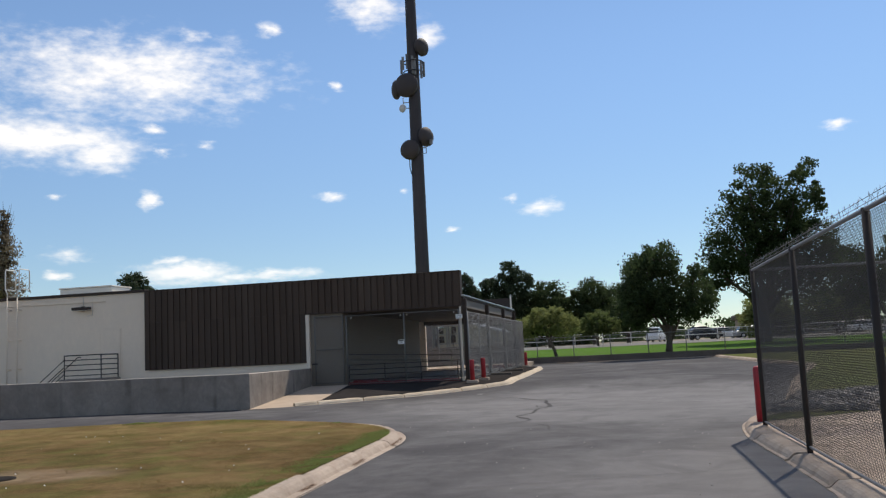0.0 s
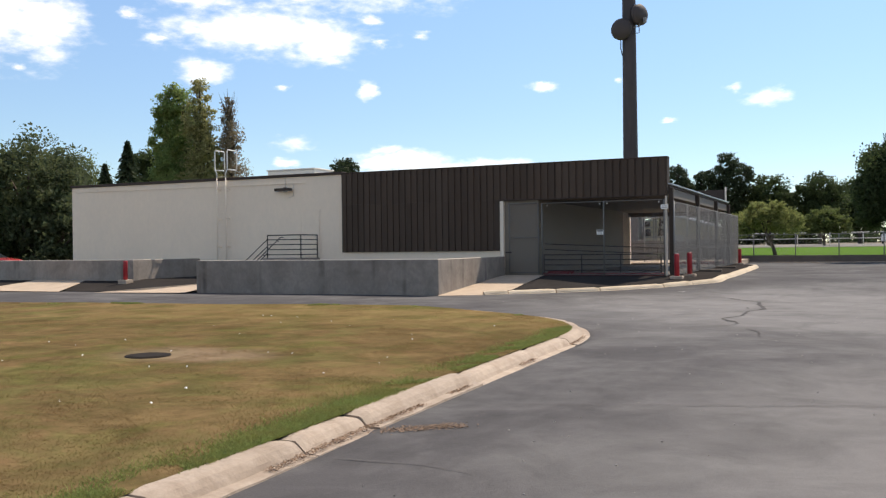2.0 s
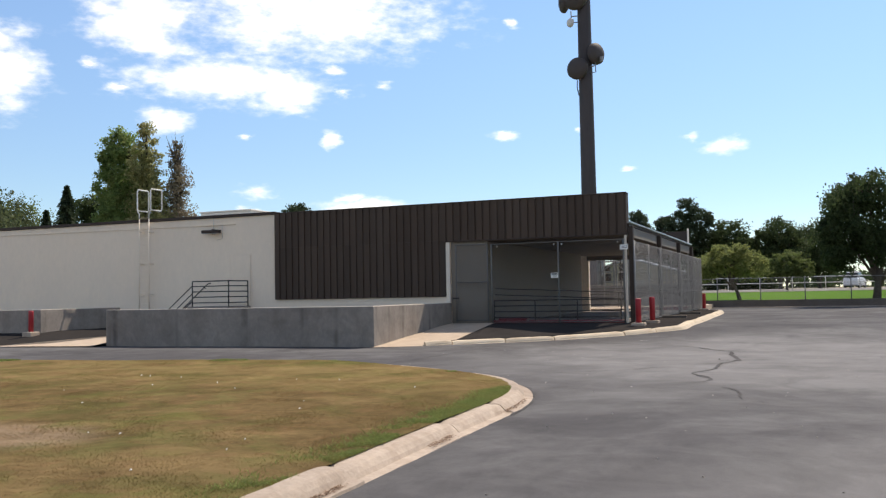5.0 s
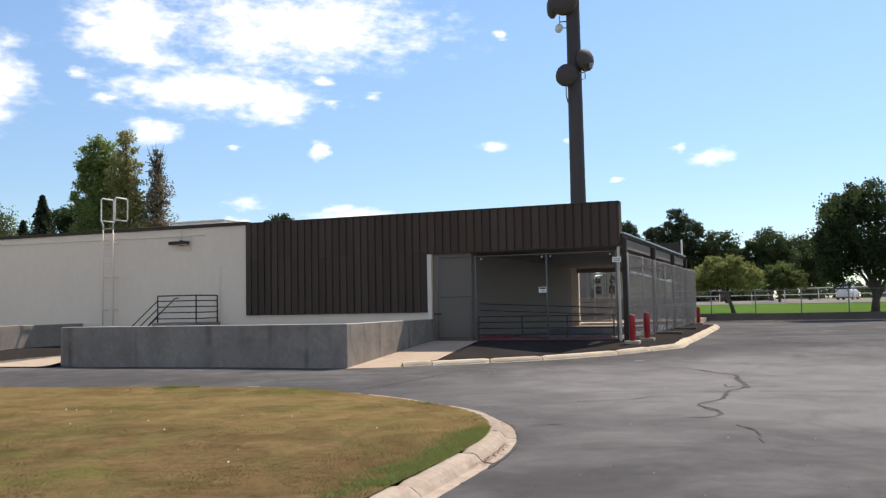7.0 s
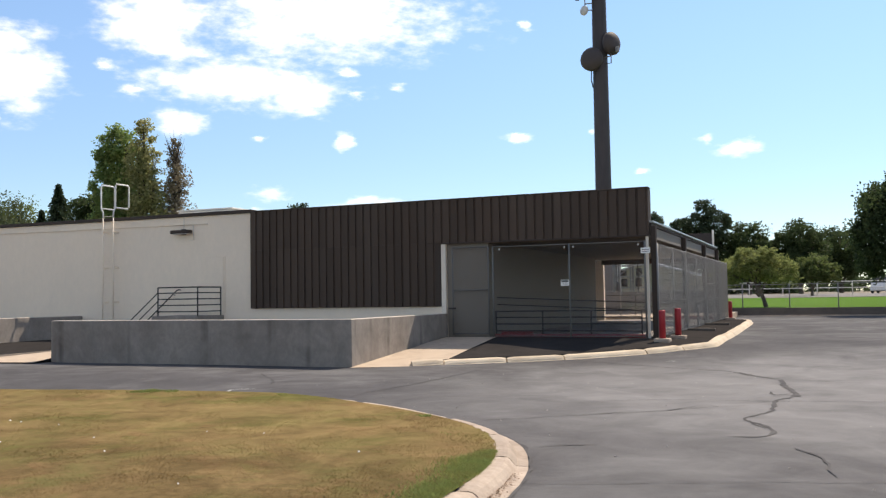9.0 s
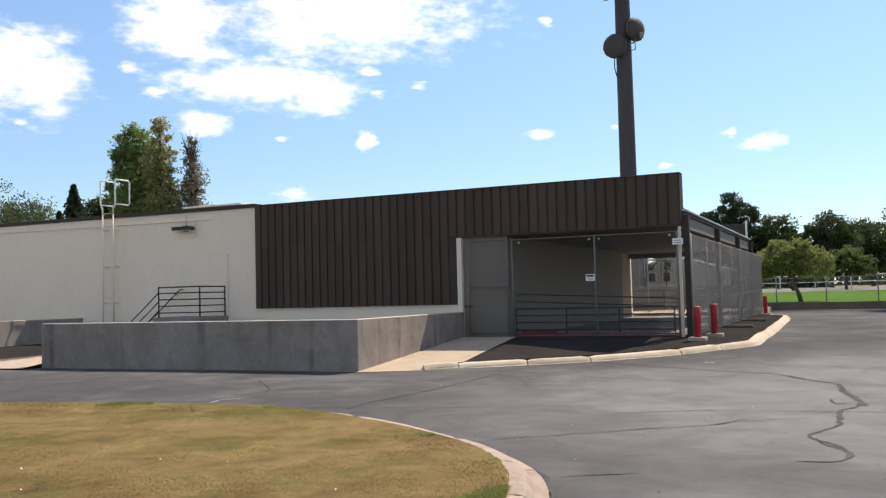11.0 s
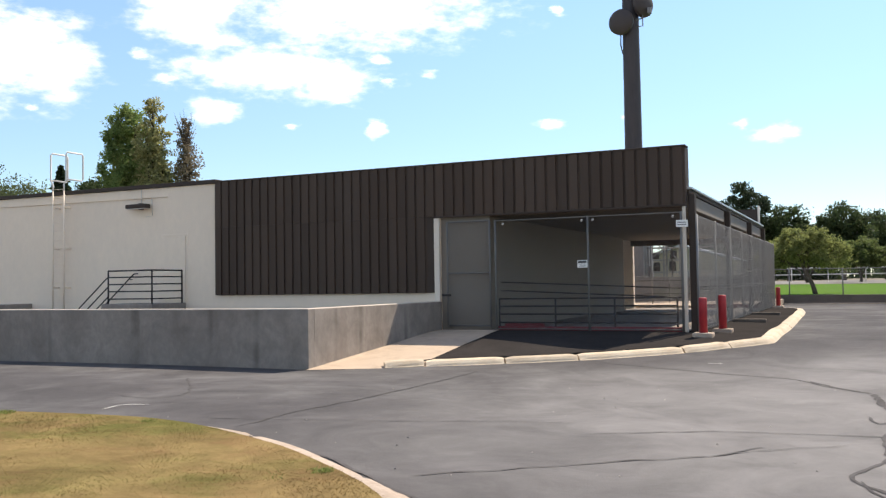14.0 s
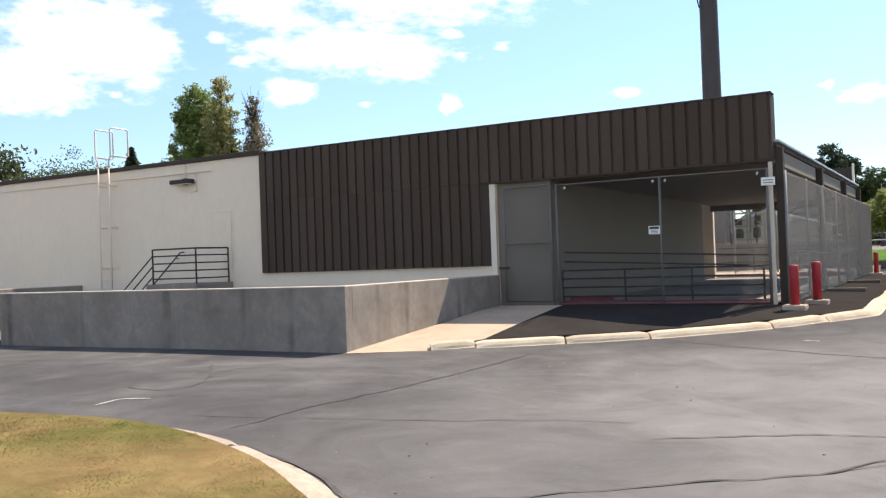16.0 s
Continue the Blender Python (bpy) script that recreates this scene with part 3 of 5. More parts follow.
def kerb(name, line, base, top, label, width=0.6, length=2.4, lip=0.16, side=1, gaps=0.02, material=None, joints=()):
    """Cast kerb stones along a line: a flat lip at the foot, a sloping face and a rounded, chipped top. side: +1 if the raised ground lies to the line's left; joints: plan points at which stones meet."""
    pts = smooth_line(line, 0.3)
    root = thing(name, (0, 0, 0), label, "kerb", kind="structure")
    run = [0.0]
    for a, b in zip(pts, pts[1:]):
        run.append(run[-1] + (b - a).length)

    def at(d):
        d = min(max(d, 0), run[-1] - 1e-4)
        k = max(i for i, r in enumerate(run) if r <= d)
        k = min(k, len(pts) - 2)
        u = (d - run[k]) / (run[k + 1] - run[k])
        ahead = (pts[k + 1] - pts[k]).normalized()
        return pts[k].lerp(pts[k + 1], u), Vector((-ahead.y, ahead.x, 0)) * side

    r = random.Random(len(line))
    fixed = sorted(run[min(range(len(pts)), key=lambda k: (pts[k] - Vector((*q, 0))).length)] for q in joints)
    cuts = [0.0]
    while cuts[-1] < run[-1] - 0.3:
        ahead = cuts[-1] + length * r.uniform(0.85, 1.12)
        due = [d for d in fixed if cuts[-1] + 0.3 < d < ahead + 0.6]
        cuts.append(min(due[0] if due else ahead, run[-1]))
    for n_stone, (d, far) in enumerate(zip(cuts, cuts[1:])):
        size = far - d
        bm = bmesh.new()
        rows = []
        n = max(4, int(size / 0.16))
        lift, tilt, skew = r.uniform(-0.012, 0.012), r.uniform(-0.016, 0.016), r.uniform(-0.015, 0.015)
        for k in range(n + 1):
            u = k / n
            chip = max(0.0, 1 - min(u, 1 - u) * size / 0.07)
            p, s = at(d + gaps + (size - 2 * gaps) * u)
            ahead = Vector((s.y, -s.x, 0)) * side
            h0, h1 = base(p.x, p.y), top(p.x, p.y)
            rise = h1 - h0
            prof = [(-0.02, -0.1), (0.0, 0.012), (lip, 0.02), (lip + 0.025, 0.03 + 0.25 * rise), (lip + 0.07, rise * 0.82), (lip + 0.105, rise * 0.97), (lip + 0.14, rise), (width, rise + 0.005), (width + 0.02, -0.1)]
            row = []
            for i, (o, z) in enumerate(prof):
                rough = noise.noise((p.x * 5, p.y * 5, i * 0.7))
                edge = chip * (0.03 + 0.05 * abs(noise.noise((p.x * 9, p.y * 9, i * 2.0)))) if 2 < i < 8 else 0.0
                row.append(bm.verts.new(p + s * (o + 0.009 * rough) + ahead * (skew * (o / width) * (1 if 0 < n_stone else 0)) + Vector((0, 0, h0 + z + 0.006 * rough + lift + tilt * (u - 0.5) - 0.6 * edge))))
            rows.append(row)
        for a, b in zip(rows, rows[1:]):
            for i in range(len(a) - 1):
                bm.faces.new((a[i], a[i + 1], b[i + 1], b[i]))
        bm.faces.new(rows[0])
        bm.faces.new(rows[-1][::-1])
        bmesh.ops.recalc_face_normals(bm, faces=bm.faces)
        part("kerb_stone", bm, material or KERB, root)
    return root


def inset(line, w, side=1):
    pts = smooth_line(line, 0.5)
    out = []
    for k, p in enumerate(pts):
        ahead = (pts[min(k + 1, len(pts) - 1)] - pts[max(k - 1, 0)]).normalized()
        out.append(p + Vector((-ahead.y, ahead.x, 0)) * side * w)
    return out


def island_z(x, y):
    return 0.14 + 0.025 * noise.noise((x * 0.35, y * 0.35, 3)) + 0.035 * ss(1, 7, -4.6 - x) * ss(1, 6, 24.5 - y) + 0.065 * ss(-8.3, -11.0, x) * ss(21.5, 23.2, y)


island_edge = inset(ISLAND, 0.37)
solo("lawn", raw("lawn", *sheet([(p.x, p.y) for p in island_edge] + [(-60, 20), (-60, -14)], lambda x, y: island_z(x, y), 0.6), DRYGRASS), DRYGRASS,
     "dry brown lawn with green tufts beside the kerb", "lawn", kind="structure")
kerb("kerb", ISLAND, road_z, lambda x, y: road_z(x, y) + 0.14, "pale cracked concrete kerb round the dry lawn", width=0.39, length=2.6, lip=0.13, gaps=0.012,
     joints=((-4.06, 8.85), (-4.1, 10.1), (-4.2, 13.2), (-4.27, 15.9), (-4.33, 17.9), (-4.6, 19.75), (-5.3, 21.35), (-6.6, 22.65)))

strip_edge = inset(STRIP, 0.3)


def apron_z(x, y):
    return 0.02 + 0.5 * ss(31.6, 38.6, y)


def verge_z(x, y):
    return min(strip_z(x, y), apron_z(x, y) + 0.3 * max(0.0, x + 11.45))


solo("pavement", raw("pavement", *sheet([(p.x, p.y) for p in strip_edge] + [(-11, 62.3), (-12.0, 62.3), (-12.0, 38.75), (-11.72, 38.6), (-11.42, 35.6), (-11.24, 33.4)], verge_z, 0.5), ASPHALT_OLD), ASPHALT_OLD,
     "dark asphalt verge sloping up to the canopy", "pavement", kind="structure")
kerb("kerb", STRIP, road_z, lambda x, y: road_z(x, y) + 0.14, "sunlit tan concrete kerb along the verge", width=0.32, length=2.7, lip=0.02, material=KERBTAN, joints=((-11.25, 32.95), (-9.66, 33.8), (-8.31, 34.55), (-6.2, 36.2), (-5.3, 37.2), (-4.5, 38.4)))

right_edge = inset(RIGHT, 0.4, -1)
solo("lawn", raw("lawn", *sheet([(p.x, p.y) for p in right_edge if p.y > 19] + [(40, 71), (40, 22.5), (6, 21.5)], lambda x, y: road_z(x, y) + 0.13, 1.0), OLIVETURF), OLIVETURF,
     "mown olive-green lawn beside the drive", "lawn", kind="structure")
solo("pavement", raw("pavement", *sheet([(p.x, p.y) for p in right_edge if p.y <= 20.5] + [(6, 21.5), (14, 21.5), (14, -14)], lambda x, y: 0.12, 1.0), KERB), KERB,
     "pale concrete yard inside the wire enclosure", "pavement", kind="structure")
kerb("kerb", RIGHT, road_z, lambda x, y: road_z(x, y) + 0.13, "pale concrete kerb beside the wire enclosure", width=0.42, length=2.6, lip=0.05, side=-1)

# concrete apron in front of the gate
solo("pavement", raw("apron", *sheet([(-13.48, 31.75), (-11.2, 32.95), (-11.16, 33.35), (-11.36, 35.6), (-11.66, 38.62), (-13.48, 38.6)], lambda x, y: 0.014 + (apron_z(x, y) - 0.01) * ss(0.0, 0.45, 0.885 * (y - 31.75 - 0.526 * (x + 13.48))), 0.22), APRON), APRON,
     "sunlit tan concrete apron leading up to the gate", "pavement", kind="structure")
# sloping yard before the second dock
solo("pavement", raw("yard", *sheet([(-60, 31.2), (-24.5, 31.6), (-24.5, 38.7), (-60, 38.7)], lambda x, y: 0.015 + 0.42 * ss(31.0, 35.0, y), 0.8), ASPHALT_OLD), ASPHALT_OLD,
     "dark asphalt yard between the dock walls", "pavement", kind="structure")
for pts, label in (([(-29.0, 30.7), (-24.52, 31.2), (-24.52, 34.0)], "sunlit tan concrete slab beside the dock wall"),
                   ([(-36.5, 30.8), (-31.2, 30.9), (-33.6, 35.2), (-36.5, 35.2)], "pale concrete slab across the yard")):
    solo("pavement", raw("slab", *sheet(pts, lambda x, y: 0.035 + 0.42 * ss(31.0, 35.0, y), 0.5), APRON), APRON, label, "pavement", kind="structure")

# far lawn behind a low wall
solo("lawn", raw("far_lawn", *grid_sheet(-60, 90, 71.5, 100, 60, 24, lawn_z), LUSH), LUSH, "bright green park lawn behind a low wall", "lawn", kind="structure")
bm = box((-7.2, 71.15, 0.0), (60, 71.5, 0.86), 0.02)
solo("wall_1", bm, LOWWALL, "low shaded concrete retaining wall along the lawn", "wall", kind="structure")
solo("pavement", raw("far_path", *grid_sheet(-60, 120, 100, 150, 60, 30, lambda x, y: lawn_z(x, y) + 0.03), LOT), LOT, "pale car park beyond the lawn", "pavement", kind="structure")

solo("kerb_edge", box((-7.2, 70.7, 0.2), (60, 71.14, 0.4), 0.02), KERB, "pale concrete gutter at the foot of the low wall", "kerb", kind="structure")

# ---- building ----
F = 38.7
SIDING_L, NOTCH, CORNER, WEST = -21.55, -13.67, -6.52, -38.74
TOP, SILL, HEAD = 5.25, 1.57, 3.77
building = thing("building", (WEST, F, 0), "long low white block building with brown ribbed siding", "building")
B = Vector((WEST, F, 0))


def bpart(name, lo, hi, material, label="", bevel=0.01, parent=building, bm=None):
    lo, hi = Vector(lo) - B, Vector(hi) - B
    return part(name, box(lo, hi, bevel), material, parent, label)


bpart("wall", (WEST, F + 0.06, -0.3), (-13.5, F + 0.36, TOP - 0.02), WHITE, "white painted front wall", 0.012)
bpart("wall", (WEST, F + 0.36, -0.3), (WEST + 0.3, 58, TOP - 0.02), WHITE, "white painted end wall")
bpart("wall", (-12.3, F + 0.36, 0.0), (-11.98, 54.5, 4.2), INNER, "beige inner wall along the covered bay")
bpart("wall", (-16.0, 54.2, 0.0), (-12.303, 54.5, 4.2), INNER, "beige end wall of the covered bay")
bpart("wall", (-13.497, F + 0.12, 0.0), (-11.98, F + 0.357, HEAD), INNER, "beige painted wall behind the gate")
bpart("wall", (WEST + 0.3, 57.7, -0.3), (-12.3, 58, TOP - 0.02), WHITE, "white painted back wall")
bpart("column", (NOTCH, F - 0.02, 0.4), (-13.5, F + 0.058, HEAD), TRIMWHITE, "white painted jamb", 0.012)
bpart("roof", (WEST + 0.3, F + 0.36, 4.9), (-12.3, 57.7, 5.08), FLASHING, "pale flat roof")
bpart("coping", (WEST - 0.04, F - 0.02, TOP - 0.018), (SIDING_L, F + 0.4, TOP + 0.11), BROWNTRIM, "brown metal coping")
bpart("coping", (SIDING_L, F - 0.065, TOP), (CORNER + 0.02, F + 0.4, TOP + 0.045), BROWNTRIM, "brown metal coping")
bpart("backing", (SIDING_L, F + 0.0, SILL), (NOTCH - 0.01, F + 0.058, TOP - 0.003), BROWNTRIM, "brown siding backing")
bpart("backing", (NOTCH - 0.01, F + 0.0, HEAD), (CORNER, F + 0.16, TOP - 0.003), BROWNTRIM, "brown fascia backing")
bpart("drip_edge", (NOTCH, F - 0.056, HEAD - 0.05), (CORNER, F + 0.02, HEAD), BROWNTRIM, "brown drip edge")
bpart("soffit", (-12.3, F + 0.16, 3.70), (CORNER - 0.12, 57.6, 3.78), SOFFIT, "shaded board soffit")
bpart("fascia_return", (CORNER - 0.16, F + 0.16, HEAD), (CORNER, F + 0.5, TOP - 0.003), BROWNTRIM)
bpart("roof_deck", (-12.3, F + 0.42, 4.1), (CORNER + 0.05, 57.6, 4.2), FLASHING, "metal canopy roof")
bpart("end_beam", (-12.3, 57.3, 3.45), (CORNER - 0.1, 57.5, 3.7), SOFFIT, "brown end beam")

# ribbed siding: wide boards with a raised batten at each joint
PITCH = 0.3045


def board(z0, z1):
    prof = [(0.0, 0.0), (0.0, -0.048), (0.01, -0.054), (0.225, -0.054), (0.235, -0.048), (0.24, -0.004), (PITCH - 0.004, -0.004), (PITCH - 0.002, 0.0)]
    verts = [(x, y, z) for z in (z0, z1) for x, y in prof]
    n = len(prof)
    faces = [(k, (k + 1) % n, n + (k + 1) % n, n + k) for k in range(n)] + [tuple(range(n))[::-1], tuple(range(n, 2 * n))]
    return raw("siding_board", verts, faces, BROWN)


low, high = board(SILL + 0.005, HEAD - 0.006), board(HEAD + 0.004, TOP - 0.002)
count = int((CORNER - SIDING_L) / PITCH)
step = (CORNER - SIDING_L) / count
for k in range(count):
    x = SIDING_L + k * step
    part("siding_board", high, BROWN, building, at=Vector((x, F, 0)) - B)
    if x + step < NOTCH + 0.05:
        part("siding_board", low, BROWN, building, at=Vector((x, F - (0.002 if k % 3 else 0.0), 0)) - B)

# canopy edge along the side
for y0, y1 in ((38.9, 45.6), (46.0, 52.0), (52.4, 57.5)):
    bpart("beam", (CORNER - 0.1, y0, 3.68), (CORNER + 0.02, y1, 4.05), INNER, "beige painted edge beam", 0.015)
bpart("gutter", (CORNER - 0.1, F + 0.17, 4.16), (CORNER + 0.13, 57.8, 4.225), FLASHING, "dull metal roof edge", 0.015)
bpart("edge_trim", (CORNER - 0.1, F + 0.17, 4.054), (CORNER + 0.06, 57.75, 4.156), BROWNTRIM, "brown edge trim", 0.01)
for y in (38.98, 45.8, 52.2, 57.5):
    bpart("column", (CORNER + 0.025, y - 0.12, 0.3), (CORNER + 0.19, y + 0.12, 4.05), BROWNTRIM, "dark brown steel column", 0.012)
bpart("column", (CORNER - 0.11, F + 0.02, 0.45), (CORNER - 0.03, F + 0.12, 3.72), TRIMWHITE, "white painted corner post", 0.01)
bpart("rear_fascia", (-9.5, 57.6, 3.7), (CORNER - 0.1, 57.75, 4.95), BROWNTRIM, "dark brown rear fascia")
bpart("fascia_cap", (CORNER - 0.1, 57.58, 3.7), (CORNER - 0.02, 57.76, 5.1), TRIMWHITE, "white fascia end cap")
solo("floor", box((-12.3, F + 0.2, 0.2), (CORNER - 0.1, 62.3, 0.535), 0.0), CONCRETE, "grey concrete floor of the covered bay", "floor", kind="structure")

# flush door with landing, steps and railing
bpart("door", (-23.85, F + 0.03, 1.4), (-22.85, F + 0.057, 3.55), WHITE, "white flush steel door", 0.006)
bpart("door_frame", (-23.93, F + 0.045, 1.4), (-23.86, F + 0.066, 3.63), WHITE)
bpart("door_frame", (-22.84, F + 0.045, 1.4), (-22.77, F + 0.066, 3.63), WHITE)
bpart("door_frame", (-23.86, F + 0.045, 3.556), (-22.84, F + 0.066, 3.63), WHITE)

landing = thing("landing", (-24.0, 38.0, 0), "grey concrete landing with steps down to the yard", "steps")
part("slab", box((-1.0, -0.84, 0), (1.16, 0.74, 1.34), 0.02), CONCRETE, landing)
for k in range(6):
    part("step", box((-1.0 - 0.25 * (k + 1), -0.84, 0), (-1.005 - 0.25 * k, 0.74, 1.34 - 0.19 * (k + 1)), 0.012), CONCRETE, landing)
railing = thing("handrail", (-24.0, 37.25, 1.34), "dark brown pipe railing round the door landing", "railing")
for x, y in ((-0.77, 0), (1.08, 0), (1.1, 1.36)):
    part("post", tube([(x, y, 0), (x, y, 1.07)], 0.026), DARKPIPE, railing)
for z in (0.16, 0.4, 0.63, 0.86, 1.07):
    part("rail", tube([(-0.77, 0, z), (1.06, 0, z), (1.08, 0.02, z), (1.1, 1.36, z)], 0.021 if z < 1 else 0.025), DARKPIPE, railing)
for z in (0.24, 0.56, 0.88):
    part("rail", tube([(-0.77, 0, z), (-2.3, 0, z - 1.2)], 0.021), DARKPIPE, railing)
part("post", tube([(-2.25, 0, -1.3), (-2.25, 0, -0.28)], 0.026), DARKPIPE, railing)
part("wall_rail", tube([(-0.84, 1.4, 0.99), (-0.9, 1.36, 1.0), (-1.0, 1.36, 0.98), (-2.1, 1.36, 0.1), (-2.5, 1.36, -0.22)], 0.022), DARKPIPE, railing)
for x, z in ((-1.15, 0.8), (-2.0, 0.12)):
    part("bracket", tube([(x, 1.36, z), (x, 1.45, z)], 0.014), DARKPIPE, railing)

light = thing("wall_light", (-24.75, F + 0.06, 4.62), "dark brown flood light under a conduit on the wall", "light")
part("housing", box((-0.45, -0.34, -0.07), (0.45, -0.08, 0.07), 0.03), BROWNTRIM, light)
part("bracket", box((-0.08, -0.1, -0.1), (0.08, 0.0, 0.12), 0.01), BROWNTRIM, light)
part("lens", box((-0.4, -0.32, -0.082), (0.4, -0.1, -0.072)), PALEMETAL, light)
part("conduit", tube([(0.0, -0.03, 0.12), (0.0, -0.03, 0.62)], 0.014), PALEPIPE, light)
part("conduit", tube([(0.45, -0.03, 0.3), (0.48, -0.03, -0.32), (0.2, -0.03, -0.36)], 0.01), PALEPIPE, light)
conduit = solo("conduit", tube([(WEST + 0.3, F + 0.03, 4.97), (-28.6, F + 0.03, 4.93), (-23.6, F + 0.03, 4.9)], 0.016), WHITE, "thin painted conduit running along the wall", "pipe")

ladder = thing("ladder", (-28.36, F + 0.05, 1.0), "pale steel roof ladder with two hoop grab rails", "ladder")
for x in (-0.27, 0.27):
    part("stringer", tube([(x, -0.3, 0.0), (x, -0.3, 4.45)], 0.026), WHITE, ladder)
    out, lo, hi = x * 1.4, 4.45, 5.72
    part("hoop", tube([(x, -0.3, lo - 0.1), (x, -0.3, lo + 0.12), (out, -0.3, lo + 0.3), (out, -0.3, hi - 0.06), (out, -0.25, hi), (out, 0.4, hi), (out, 0.46, hi - 0.06), (out, 0.46, lo + 0.36), (out, 0.4, lo + 0.3), (out, -0.3, lo + 0.3)], 0.03), PALEPIPE, ladder)
for k in range(15):
    part("rung", tube([(-0.27, -0.3, 0.2 + 0.3 * k), (0.27, -0.3, 0.2 + 0.3 * k)], 0.01), WHITE, ladder)
for z in (0.9, 2.3, 3.75):
    for x in (-0.27, 0.27):
        part("bracket", box((x - 0.03, -0.32, z - 0.03), (x + 0.03, 0.0, z + 0.03), 0.004), WHITE, ladder)
hatch = thing("roof_unit", (-29.0, 46.5, 5.08), "low white rooftop unit", "roof unit")
part("case", box((-1.6, -1.0, 0.0), (1.6, 1.0, 1.18), 0.04), TRIMWHITE, hatch)
part("lid", box((-1.65, -1.05, 1.185), (1.65, 1.05, 1.26), 0.02), TRIMWHITE, hatch)

# ---- dock walls ----
DY = 31.87


def dock(name, x0, x1, y0, label, top=1.31):
    root = thing(name, (x0, y0, 0), label, "wall", "dock walls")
    o = Vector((x0, y0, 0))
    for lo, hi in (((x0, y0, -0.3), (x1, y0 + 0.24, top)), ((x1 - 0.24, y0 + 0.243, -0.3), (x1, F + 0.04, top))):
        bm = box(Vector(lo) - o, Vector(hi) - o)
        bmesh.ops.subdivide_edges(bm, edges=bm.edges, cuts=24, use_grid_fill=True)
        for v in bm.verts:
            q = v.co + o
            v.co.z += 0.012 * noise.noise((q.x * 0.9, q.y * 0.9, 2)) * (v.co.z > top - 0.02)
            if lo[1] == y0:
                v.co.y += 0.008 * noise.noise((q.x * 0.7, 0, q.z * 1.5))
            else:
                v.co.x += 0.008 * noise.noise((q.y * 0.7, 4, q.z * 1.5))
        part("panel", bm, CONCRETE, root)
    # thin caps whose pale colour stands in for sun on the wall top
    part("cap", box(Vector((x0, y0 + 0.012, top - 0.02)) - o, Vector((x1 - 0.012, y0 + 0.26, top + 0.022)) - o, 0.016), CAP, root, "top edge coloured paler as sunlit")
    part("cap", box(Vector((x1 - 0.26, y0 + 0.262, top - 0.02)) - o, Vector((x1 - 0.012, F + 0.04, top + 0.022)) - o, 0.016), CAP, root, "top edge coloured paler as sunlit")
    return root


dock("dock_wall", -24.48, -13.48, DY, "stained grey concrete dock wall in front of the building")
dock("dock_wall", -52.0, -30.0, 34.1, "grey concrete dock wall at the far yard", 1.33)

# ---- wire fence and gate in front of the bay ----
FY = F - 0.06
front = thing("fence", (-11.75, FY, 0.5), "galvanised chain-link fence closing the covered bay", "fence")
for x in (0.0, 2.65, 5.1):
    part("post", tube([(x, 0, 0), (x, 0, 3.08)], 0.032), DULLPIPE, front)
part("rail", tube([(0, 0, 3.06), (5.1, 0, 3.06)], 0.017), DULLPIPE, front)
part("rail", tube([(0, 0, 0.06), (5.1, 0, 0.06)], 0.016), DULLPIPE, front)
part("mesh", raw("mesh", *wires((0, 0.03), (5.1, 0.03), 0.03, 3.05), WIRE), WIRE, front, "chain-link mesh")
for x in (0.25, 2.5, 2.8, 4.9):
    part("lamp", tube([(x, -0.02, 2.98), (x, -0.07, 2.95)], 0.028), PALEMETAL, front, "small pale clip")
gate = thing("gate", (-13.28, FY, 0.52), "grey chain-link gate with a pipe frame", "gate")
for x in (0.05, 1.36):
    part("stile", tube([(x, 0, 0.08), (x, 0, 3.08)], 0.028), DULLPIPE, gate)
for z in (0.12, 1.6, 3.06):
    part("rail", tube([(0.05, 0, z), (1.36, 0, z)], 0.022), DULLPIPE, gate)
part("mesh", raw("mesh", *wires((0.05, 0.02), (1.36, 0.02), 0.09, 3.05), WIRE), WIRE, gate, "chain-link mesh")
part("latch", box((-0.12, -0.06, 0.95), (0.14, 0.04, 1.01), 0.01), DARKPIPE, gate)

sign = thing("sign", (-9.25, FY - 0.045, 2.3), "small white warning sign wired to the fence", "sign")
part("plate", box((-0.14, -0.005, -0.1), (0.14, 0.005, 0.1), 0.004), SIGNWHITE, sign)
part("band", box((-0.115, -0.009, 0.025), (0.115, -0.006, 0.08)), BLACK, sign, "black heading band")
for z in (-0.005, -0.035, -0.065):
    part("bar", box((-0.085, -0.009, z - 0.005), (0.085, -0.006, z + 0.005)), GREYBOX, sign, "dark line of writing")
sign2 = thing("sign", (-6.62, FY - 0.05, 3.27), "small white plate on the corner post", "sign")
part("plate", box((-0.15, -0.005, -0.09), (0.15, 0.005, 0.09), 0.004), SIGNWHITE, sign2)
for z in (0.03, -0.03):
    part("bar", box((-0.11, -0.009, z - 0.01), (0.11, -0.006, z + 0.01)), GREYBOX, sign2, "grey line of writing")


def pipe_rail(name, a, b, z, label, posts, rails=(0.22, 0.45, 0.67, 0.88)):
    a, b = Vector((*a, z)), Vector((*b, z))
    root = thing(name, a, label, "railing", "bay railings")
    d = b - a
    for k in range(posts):
        p = d * (k / (posts - 1))
        part("post", tube([p, p + Vector((0, 0, rails[-1]))], 0.026), DARKPIPE, root)
    for h in rails:
        part("rail", tube([(0, 0, h), d + Vector((0, 0, h))], 0.022), DARKPIPE, root)
    return root


